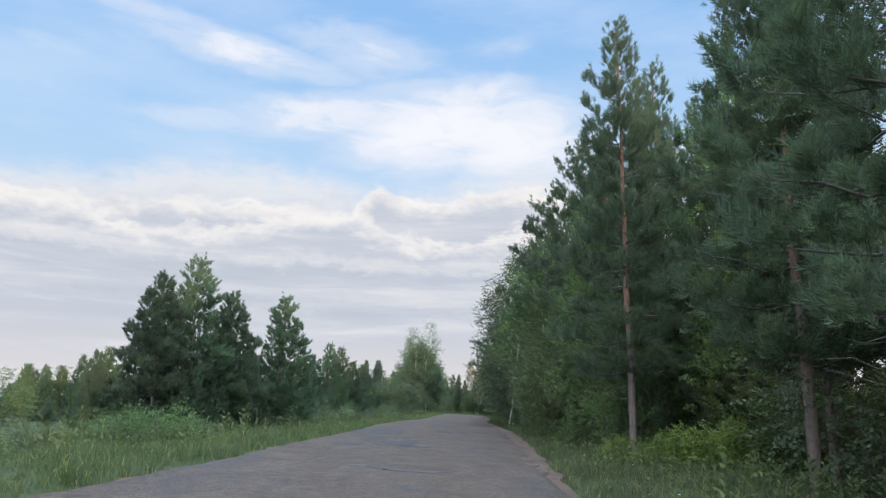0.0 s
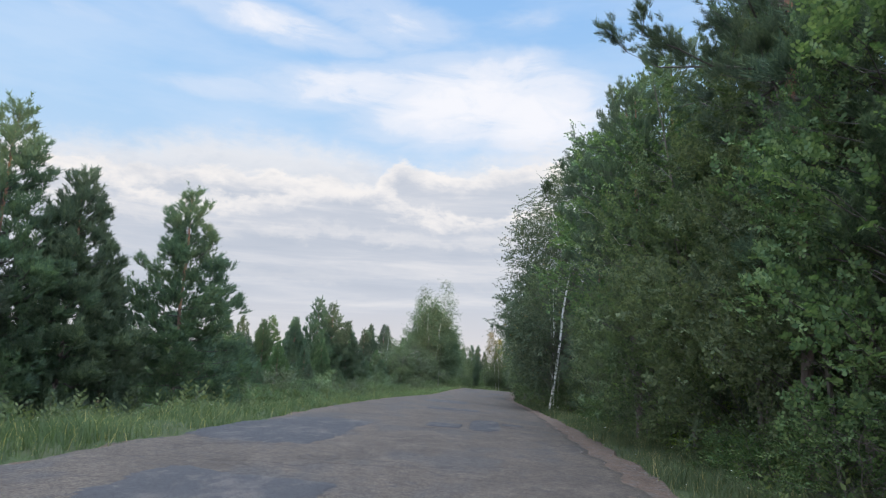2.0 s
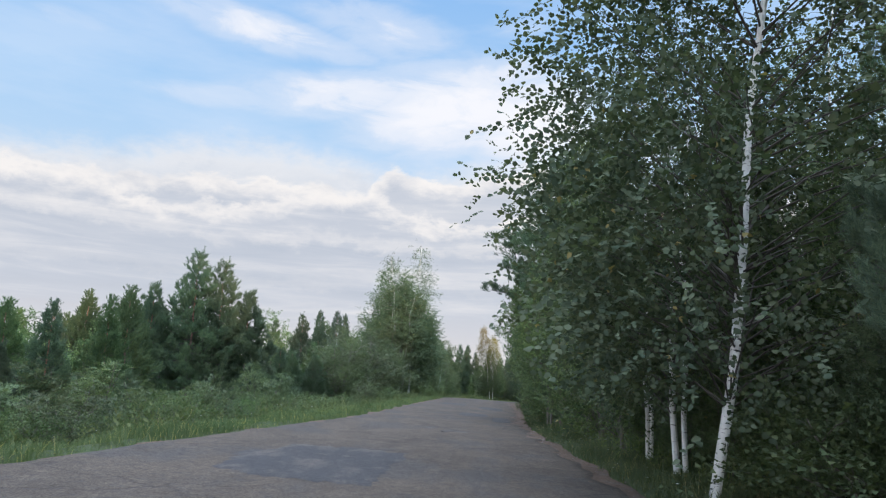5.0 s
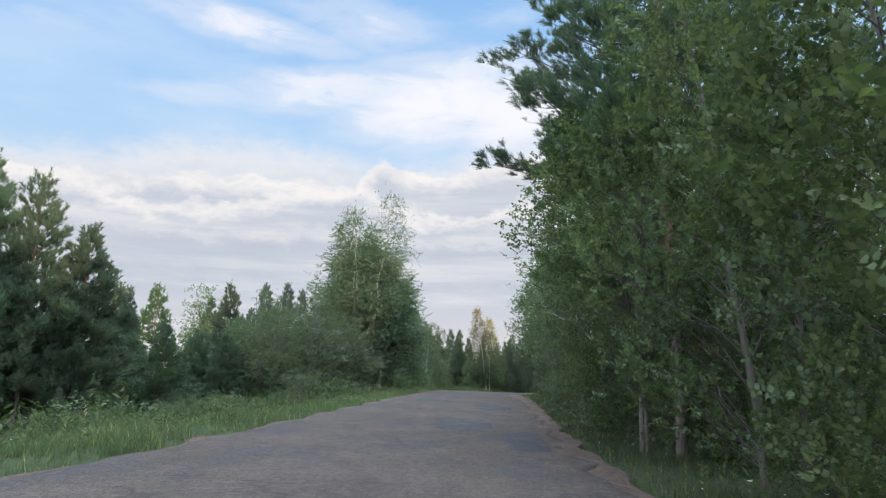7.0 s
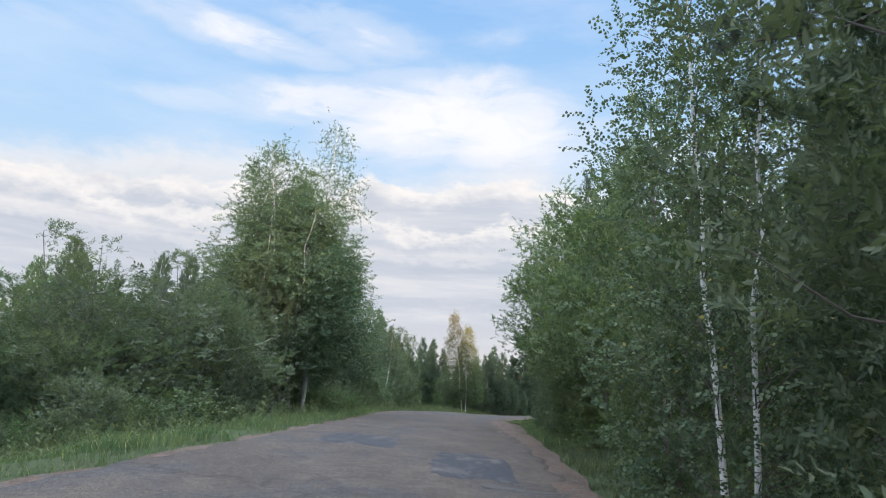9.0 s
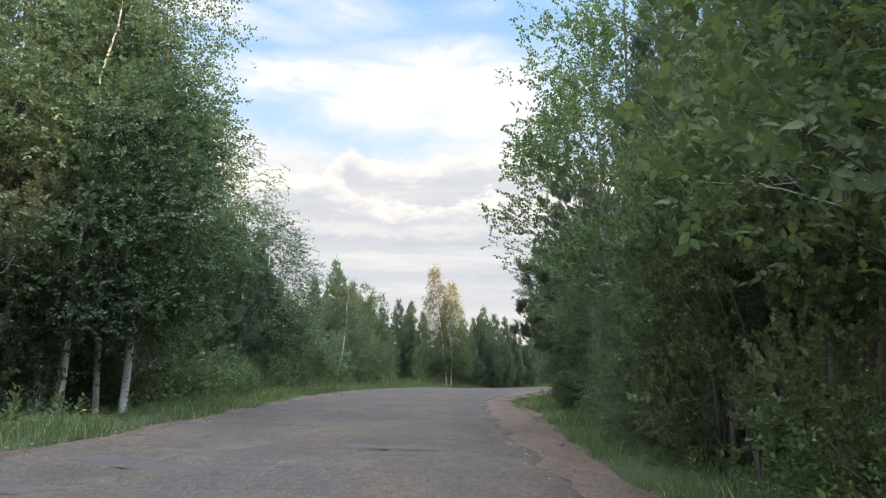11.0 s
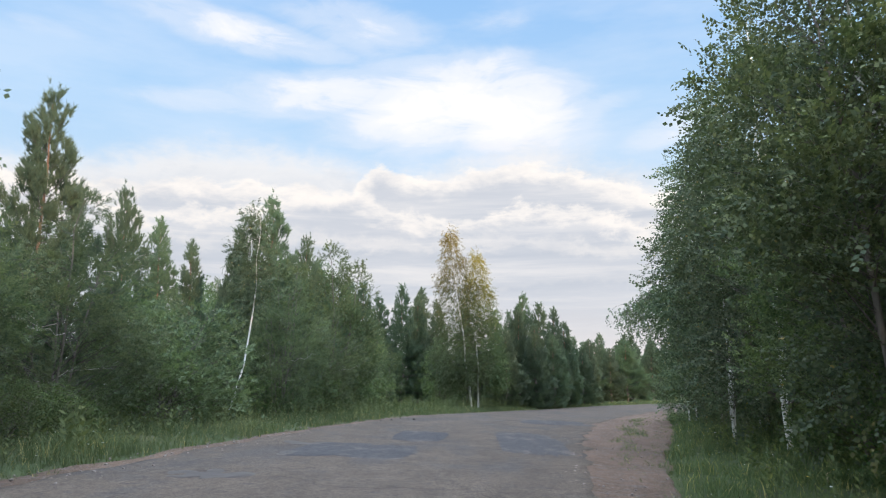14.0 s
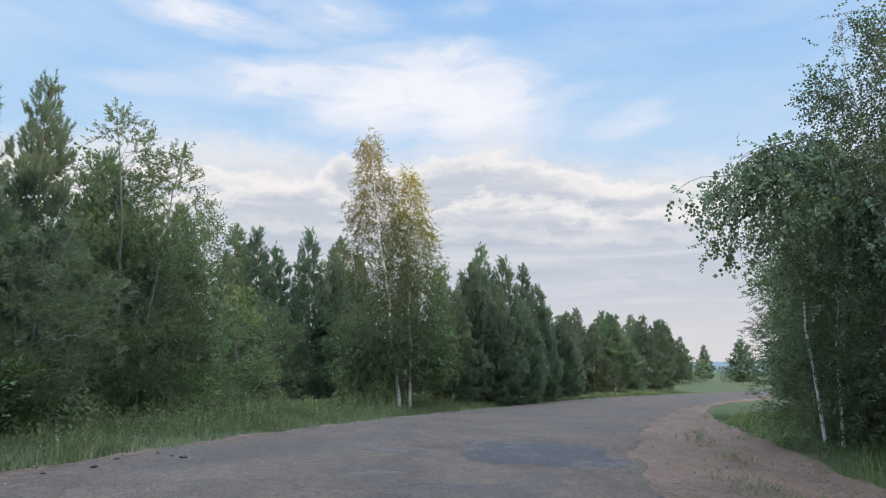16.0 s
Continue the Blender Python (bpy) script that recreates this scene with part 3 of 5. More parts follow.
n_rows, m_cols = v.shape[:2]
# the broken edge of the asphalt has thickness
low_l, low_r = v[:, 0] - (0.04, 0, 0.09), v[:, -1] + (0.04, 0, -0.09)
base = n_rows * m_cols
k = np.arange(n_rows - 1)
skirt_l = np.stack([base + k, k * m_cols, (k + 1) * m_cols, base + k + 1], 1)
skirt_r = np.stack([k * m_cols + m_cols - 1, base + n_rows + k, base + n_rows + k + 1, (k + 1) * m_cols + m_cols - 1], 1)
road = part("road", mesh_from("road", np.concatenate([v.reshape(-1, 3), low_l, low_r]), np.concatenate([f, skirt_l, skirt_r]), True), M_ROAD)
tagged(road, "worn grey asphalt country road, cracked and patched", "road", kind="structure")


def gravel_height(x, y):
    """The shoulder, worn into two shallow wheel ruts where it is wide."""
    _, r, g = road_span(y)
    k, wide = (x - r) / np.maximum(g - r, 0.05), smooth(0.9, 2.2, g - r)
    ruts = np.exp(-((k - 0.24) / 0.11) ** 2) + np.exp(-((k - 0.76) / 0.11) ** 2)
    return lay(x, y) + 0.027 + 0.008 * bumps(x, y, 0.5, 1.0) + 0.010 * bumps(x, y, 1.6, 4.0) - wide * (0.045 * ruts - 0.02 * np.exp(-((k - 0.5) / 0.14) ** 2))


right_edge = ROAD[:, 2:4] - (0.25, 0)
outer = ROAD[:, 2:4] + np.stack([ROAD[:, 4], np.zeros(len(ROAD))], 1)
v, f = strip(right_edge, outer, 26, gravel_height, (0.0, 0.16), 0.8)
v[:, -1, 2] -= 0.08
shoulder = part("shoulder", mesh_from("shoulder", v.reshape(-1, 3), f, True), M_SAND)
tagged(shoulder, "bare reddish gravel shoulder beside the asphalt", "road shoulder", kind="structure")
w_left = np.interp(ROAD[:, 1], (-40, 60, 110, 135, 170, 190), (0.06, 0.08, 0.35, 0.55, 0.3, 0.2))
v, f = strip(ROAD[:, 0:2] - np.stack([w_left, np.zeros(len(ROAD))], 1), ROAD[:, 0:2] + (0.25, 0), 8, lambda x, y: lay(x, y) + 0.02 + 0.014 * bumps(x, y, 0.4, 2.0), (0.25, 0.0), 0.7)
v[:, 0, 2] -= 0.08
shoulder = part("shoulder", mesh_from("shoulder", v.reshape(-1, 3), f, True), M_SAND)
tagged(shoulder, "narrow strip of loose gravel along the asphalt", "road shoulder", kind="structure")

# repairs of the asphalt: thin sheets with ragged outlines
PATCHES = [(-2.2, 20.8, 0.42, 0.60), (-0.65, 21.7, 0.90, 0.70), (-1.3, 24.0, 0.95, 1.15), (-2.7, 31.5, 1.0, 3.2), (-0.2, 36.3, 0.45, 0.8), (0.85, 38.0, 0.40, 2.5), (1.6, 38.8, 0.3, 0.5), (-0.6, 47.0, 1.05, 0.95), (-1.6, 57.0, 1.1, 2.2),
           (1.35, 78.6, 0.40, 2.4), (0.05, 82.6, 0.72, 2.1), (0.9, 95.0, 0.8, 2.4), (-1.8, 99.0, 0.9, 1.8), (1.95, 126.0, 0.35, 2.6), (-0.9, 137.6, 1.15, 1.8), (-0.1, 143.0, 0.70, 2.2), (2.8, 142.6, 0.85, 4.0), (4.6, 155.2, 1.5, 2.1)]
for px, py, a, b in PATCHES:
    rng = np.random.default_rng(int(abs(px * 31 + py * 7)))
    ang = np.linspace(0, 2 * np.pi, 96, endpoint=False)
    squ = 1 / np.maximum(np.abs(np.cos(ang)), np.abs(np.sin(ang))) ** 0.75
    rad = squ * (1 + 0.10 * np.interp(ang, np.linspace(0, 2 * np.pi, 15), np.append(w := rng.normal(0, 1, 14), w[0])) * 0.7 + 0.035 * rng.normal(0, 1, 96))
    rings = []
    for s, dz in ((0.0, 0.012), (0.35, 0.012), (0.7, 0.012), (0.95, 0.011), (1.0, 0.002)):
        x, y = px + a * rad * s * np.cos(ang), py + b * rad * s * np.sin(ang)
        rings.append(np.stack([x, y, road_height(x, y) + dz], 1))
    vv = np.concatenate(rings)
    q = np.arange(96)
    ff = np.concatenate([np.stack([r * 96 + q, r * 96 + (q + 1) % 96, (r + 1) * 96 + (q + 1) % 96, (r + 1) * 96 + q], 1)[:, ::-1] for r in range(4)])
    ob = part("asphalt_patch", mesh_from("asphalt_patch", vv, ff), M_PATCH, road)
for hx, hy, a, b in HOLES:
    rng = np.random.default_rng(int(hx * 13 + hy * 3 + 50))
    ang = np.linspace(0, 2 * np.pi, 26, endpoint=False)
    rad = 0.86 + 0.3 * np.interp(ang, np.linspace(0, 2 * np.pi, 12), np.append(w := rng.normal(0, 1, 11), w[0]))
    rings = []
    for s in (0.0, 0.3, 0.6, 0.85, 1.0):
        x, y = hx + a * rad * s * np.cos(ang), hy + b * rad * s * np.sin(ang)
        rings.append(np.stack([x, y, road_height(x, y) + (0.012 if s < 1 else -0.004)], 1))
    q = np.arange(26)
    ff = np.concatenate([np.stack([r * 26 + q, r * 26 + (q + 1) % 26, (r + 1) * 26 + (q + 1) % 26, (r + 1) * 26 + q], 1)[:, ::-1] for r in range(4)])
    part("pothole", mesh_from("pothole", np.concatenate(rings), ff), M_POTHOLE, road)

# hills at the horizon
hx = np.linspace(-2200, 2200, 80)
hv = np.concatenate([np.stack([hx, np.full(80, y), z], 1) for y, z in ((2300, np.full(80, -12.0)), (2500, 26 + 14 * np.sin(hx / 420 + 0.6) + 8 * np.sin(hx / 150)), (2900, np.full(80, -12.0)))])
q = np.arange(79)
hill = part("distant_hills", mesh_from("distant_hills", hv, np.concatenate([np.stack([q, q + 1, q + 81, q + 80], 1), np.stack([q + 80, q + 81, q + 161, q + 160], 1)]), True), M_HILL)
tagged(hill, "wooded ridge on the horizon, blue haze painted into its colour", "hill", kind="structure")


# ---------------------------------------------------------------- trees
def make_pine(h, bare, reach, seed, tufts, blades, needle_w, mat, dead=0, lean=0.0, brush=0.30, twigs=False):
    rng = np.random.default_rng(seed)
    tree = new("pine_tree")
    tb = Tubes()
    zs = np.linspace(-0.12, h - 0.15, 9)
    stem = np.stack([lean * (zs / h) ** 2 * h + rng.normal(0, 0.035, 9) * (zs > 0.3), rng.normal(0, 0.035, 9) * (zs > 0.3), zs], 1)
    tb.add(stem, 0.0074 * h * (1 - zs / (h * 1.03)) ** 0.85 + 0.012, 8)
    bole = sum(len(f) for f in tb.f)
    pos, dirs, sizes = [], [], []
    z, weights = bare, []
    limbs = []
    while z < h - 0.25:
        u = (z - bare) / (h - bare)
        for a in rng.uniform(0, 2 * np.pi) + np.arange(5 if u < 0.8 else 4) * 2 * np.pi / 5 + rng.normal(0, 0.25, 5 if u < 0.8 else 4):
            ln = reach * min(1.0, 0.70 + 1.4 * u) * (1 - u) ** 1.02 * rng.uniform(0.62, 1.15) + 0.10
            limbs.append((z + rng.uniform(-0.1, 0.1), u, a, ln))
        z += rng.uniform(0.40, 0.60) * (1.15 - 0.35 * u) * (h / 11)
    total = sum(l[3] ** 1.35 for l in limbs)
    for z, u, a, ln in limbs:
        out = np.array((np.cos(a), np.sin(a), 0))
        rise = np.tan(radians(-6 + 52 * u ** 0.8))
        root = np.array([np.interp(z, zs, stem[:, 0]), np.interp(z, zs, stem[:, 1]), z])
        tip = root + out * ln + np.array((0, 0, ln * rise + 0.10 * ln))
        pts = curve(root, tip, -0.10 * ln, 5, 0.03 * ln, rng)
        tb.add(pts, np.linspace(0.006 + 0.011 * ln, 0.004, 5), 4)
        n = max(3, int(tufts * ln ** 1.35 / total))
        m = max(2, int(2.0 + 3.4 * ln))
        s = np.append(1.0, rng.uniform(0.10, 1.0, m - 1) ** 0.85)
        p = np.stack([np.interp(s, np.linspace(0, 1, 5), pts[:, c]) for c in range(3)], 1)
        lat = np.array((-np.sin(a), np.cos(a), 0))
        side = rng.normal(0, 0.34, m) * ln * (1.08 - 0.75 * s) * (s < 1)
        ends = p + lat * side[:, None] + out * (0.3 * np.abs(side))[:, None]
        ends[:, 2] += rng.uniform(0.0, 0.14, m) + 0.22 * np.abs(side) + 0.10 * u
        if twigs:
            for i0 in range(m):
                if abs(side[i0]) > 0.1:
                    tb.add(np.stack([p[i0], ends[i0]]), (0.008, 0.004), 3)
        which = rng.integers(0, m, n)
        loose = rng.normal(0, 1, (n, 3)) * np.array((0.25, 0.25, 0.30)) * brush
        loose[which == 0] *= (0.6, 0.6, 1.7)
        away = out * 0.55 + lat * np.sign(side[which])[:, None] * 0.3 + np.array((0, 0, 0.7 + 1.0 * u))
        reachd = rng.uniform(0, 1, n)[:, None] ** 0.45
        back = np.where(which[:, None] == 0, root + (tip - root) * 0.62, p[which])
        pos.append(back + (ends[which] - back) * reachd + loose)
        dirs.append(away + loose / brush * 0.45 + rng.normal(0, 0.16, (n, 3)))
        sizes.append(rng.uniform(0.75, 1.25, n))
    top = stem[-1]
    tall = rng.uniform(-0.75, 0.05, 22) * h / 10
    pos.append(top + rng.normal(0, 0.03, (22, 3)) * (1, 1, 0) + np.stack([0 * tall, 0 * tall, tall], 1))
    dirs.append(np.tile((0, 0, 1.0), (22, 1)) + rng.normal(0, 0.22, (22, 3)))
    sizes.append(np.full(22, 0.95))
    for _ in range(dead):
        z, a, ln = rng.uniform(0.12 * h, bare + 0.8), rng.uniform(0, 2 * np.pi), rng.uniform(0.5, 1.6)
        root = np.array([np.interp(z, zs, stem[:, 0]), np.interp(z, zs, stem[:, 1]), z])
        tb.add(curve(root, root + (np.cos(a) * ln, np.sin(a) * ln, rng.uniform(-0.3, 0.25)), -0.1, 5, 0.05, rng), np.linspace(0.016, 0.004, 5), 4)
    pos, dirs, sizes = np.concatenate(pos), np.concatenate(dirs), np.concatenate(sizes)
    wood = part("trunk", tb.mesh("pine_trunk"), M_BARK_PINE, tree)
    wood.data.materials.append(M_TWIG)
    index = np.ones(len(wood.data.polygons), np.int32)
    index[:bole] = 0
    wood.data.polygons.foreach_set("material_index", index)
    sv, sf = shape_needles(blades, brush, brush * 0.30, needle_w, rng)
    v, f = spread(sv, sf, frames_along(dirs, rng) * sizes[:, None, None], pos)
    part("crown", mesh_from("pine_crown", v, f), mat, tree)
    return tree


def make_broad(name, h, bare, reach, seed, clumps, sprays, leaf, mat, bark, stems=1, hang=0.0, wide=0.5, leaves=6, tight=1.0, top=0.7, thick=1.0, splay=0.5, length=0.26, simple=False, bend=0.0, foot_w=0.05, low=1.05, fine=False, dead=0):
    rng = np.random.default_rng(seed)
    tree = new(name)
    tb, twigs = Tubes(), Tubes()
    lines = []
    for s in range(stems):
        a = rng.uniform(0, 2 * np.pi) if stems == 1 else s * 2 * np.pi / stems + rng.uniform(-0.4, 0.4)
        hs = h * (1 if s == 0 else rng.uniform(0.75, 0.97))
        foot = np.array((np.cos(a), np.sin(a), 0)) * (0.0 if stems == 1 else 0.28)
        gap = splay * reach * (0.25 if stems == 1 else 0.75)
        zs = np.linspace(0, 1, 9)
        pts = np.stack([foot[0] + np.cos(a) * gap * zs ** 1.3 + rng.normal(0, 0.05, 9) * (zs > 0) + bend * (1 - np.exp(-3.4 * zs)) * h * 0.12, foot[1] + np.sin(a) * gap * zs ** 1.3 + rng.normal(0, 0.05, 9) * (zs > 0), zs * (hs - 0.25) - 0.1 * (zs == 0)], 1)
        tb.add(pts, thick * (0.0095 * hs / stems ** 0.35) * (1 - zs * 0.93) ** 0.9 + 0.006, 7)
        lines.append((pts, hs))
    centres, roots, fat = [], [], []
    for c in range(clumps):
        pts, hs = lines[c % stems]
        u = rng.uniform(0, 1) ** low
        z = bare + u * (hs - bare)
        prof = max(np.sin(np.pi * (foot_w + (1 - foot_w) * u) ** top) ** 0.7 if u < 1 else 0, 0.12)
        r, a = reach * prof * rng.uniform(0.3, 1.0) ** 0.55 * rng.uniform(0.85, 1.08), rng.uniform(0, 2 * np.pi)
        zr = max(0.25, z - r * rng.uniform(0.35, 0.8))
        root = np.array([np.interp(zr, pts[:, 2], pts[:, k]) for k in range(2)] + [zr])
        ctr = np.array((root[0] * 0.8 + np.cos(a) * r, root[1] * 0.8 + np.sin(a) * r, z))
        twigs.add(curve(root, ctr + (ctr - root) * 0.12, 0.08 * r, 5, 0.03 * r, rng), np.linspace(0.005 + 0.005 * r, 0.003, 5), 4)
        centres.append(ctr)
        roots.append(root)
        fat.append(0.45 + 0.6 * min(prof, 1.0))
    centres, roots, fat = np.array(centres), np.array(roots), np.array(fat)
    which = rng.choice(clumps, sprays, p=fat ** 2 / (fat ** 2).sum())
    size = ((0.15 * reach + 0.16) * tight * fat[which])[:, None]
    p = centres[which] + np.clip(rng.normal(0, 1, (sprays, 3)), -1.7, 1.7) * size * (1, 1, 0.8 + 0.9 * hang)
    p[:, 2] -= hang * np.abs(np.clip(rng.normal(0, 0.55, sprays), -1.2, 1.2))
    p[:, 2] = np.maximum(p[:, 2], 0.08)
    out = centres[which] - roots[which] + (p - centres[which]) * 1.2
    out /= np.maximum(np.linalg.norm(out, axis=1, keepdims=True), 1e-6)
    d = out * (1 - 0.7 * hang) + rng.normal(0, 0.45, (sprays, 3)) + np.array((0, 0, 0.25 - 1.5 * hang))
    stem = sum(len(f) for f in tb.f)
    tb.v += twigs.v
    tb.f += [f + tb.n for f in twigs.f]
    wood = part("trunk", tb.mesh("trunk"), bark, tree)
    wood.data.materials.append(M_TWIG)
    index = np.ones(len(wood.data.polygons), np.int32)
    index[:stem] = 0
    wood.data.polygons.foreach_set("material_index", index)
    sv, sf = shape_spray(leaves, length, leaf, wide, rng, 0.2, fine)
    if simple:
        # far trees: one face a leaf
        k = np.arange(leaves)[:, None] * 4
        sf = np.concatenate([k + 1, k + 2, k + 3], 1)
    v, f = spread(sv, sf, frames_along(d, rng, hang < 0.3) * rng.uniform(0.75, 1.3, sprays)[:, None, None], p)
    part("crown", mesh_from("crown", v, f), mat, tree)
    for k in range(dead):
        pts, hs = lines[k % stems]
        z, a, ln = rng.uniform(0.25, 0.75) * hs, k * 2.4 + rng.uniform(-0.5, 0.5), reach * rng.uniform(0.75, 1.05)
        root = np.array([np.interp(z, pts[:, 2], pts[:, c]) for c in range(3)])
        bough = curve(root, root + (np.cos(a) * ln, np.sin(a) * ln, ln * rng.uniform(0.05, 0.5)), -0.08 * ln, 6, 0.05 * ln, rng)
        dry = Tubes()
        dry.add(bough, np.linspace(0.016, 0.004, 6), 5)
        for q in rng.uniform(0.35, 0.95, 6):
            at = np.array([np.interp(q, np.linspace(0, 1, 6), bough[:, c]) for c in range(3)])
            turn = a + rng.choice((-1, 1)) * rng.uniform(0.4, 1.0)
            dry.add(curve(at, at + np.array((np.cos(turn), np.sin(turn), rng.uniform(-0.2, 0.4))) * rng.uniform(0.25, 0.7), 0.02, 4, 0.02, rng), np.linspace(0.007, 0.002, 4), 4)
        part("dead_branch", dry.mesh("dead_branch"), M_DEAD, tree, "bare grey dead branch")
    return tree


def make_arched():
    """A young birch bent over in a bow, its twigs hanging from the bow."""
    rng = np.random.default_rng(31)
    tree = new("birch_tree")
    tb = Tubes()
    t = np.linspace(0, 1, 16)
    u = np.clip((t - 0.3) / 0.7, 0, 1)
    w = np.clip((t - 0.62) / 0.38, 0, 1)
    bow = np.stack([-2.75 * u ** 1.3 - 0.1 * np.sin(t * 9), 0.25 * np.sin(t * 4), 5.3 * np.sin(np.pi / 2 * np.minimum(t / 0.62, 1)) - 1.0 * w ** 2], 1)
    bow[0, 2] = -0.1
    tb.add(bow, 0.024 * (1 - t * 0.9) + 0.006, 7)
    q = rng.uniform(0.34, 1.0, 70)
    root = np.stack([np.interp(q, t, bow[:, k]) for k in range(3)], 1)
    tip = root + np.stack([rng.normal(-0.1, 0.5, 70), rng.normal(0, 0.6, 70), -rng.uniform(0.3, 1.9, 70) * (1.3 - 0.5 * q)], 1)
    tip[:, 2] = np.maximum(tip[:, 2], 0.6)
    for a, b in zip(root, tip):
        tb.add(curve(a, b, 0.12, 5, 0.02, rng), np.linspace(0.009, 0.003, 5), 4)
    which, s = rng.integers(0, 70, 1100), rng.uniform(-0.05, 1.05, (1100, 1))
    p = root[which] * (1 - s) + tip[which] * s + rng.normal(0, 0.14, (1100, 3))
    part("trunk", tb.mesh("trunk"), M_TWIG, tree)
    sv, sf = shape_spray(7, 0.3, 0.072, 0.78, rng, 0.2)
    d = rng.normal(0, 0.4, (1100, 3)) + (-0.1, 0, -0.8)
    v, f = spread(sv, sf, frames_along(d, rng) * rng.uniform(0.75, 1.3, 1100)[:, None, None], p)
    part("crown", mesh_from("crown", v, f), M_BIRCH, tree)
    return tree


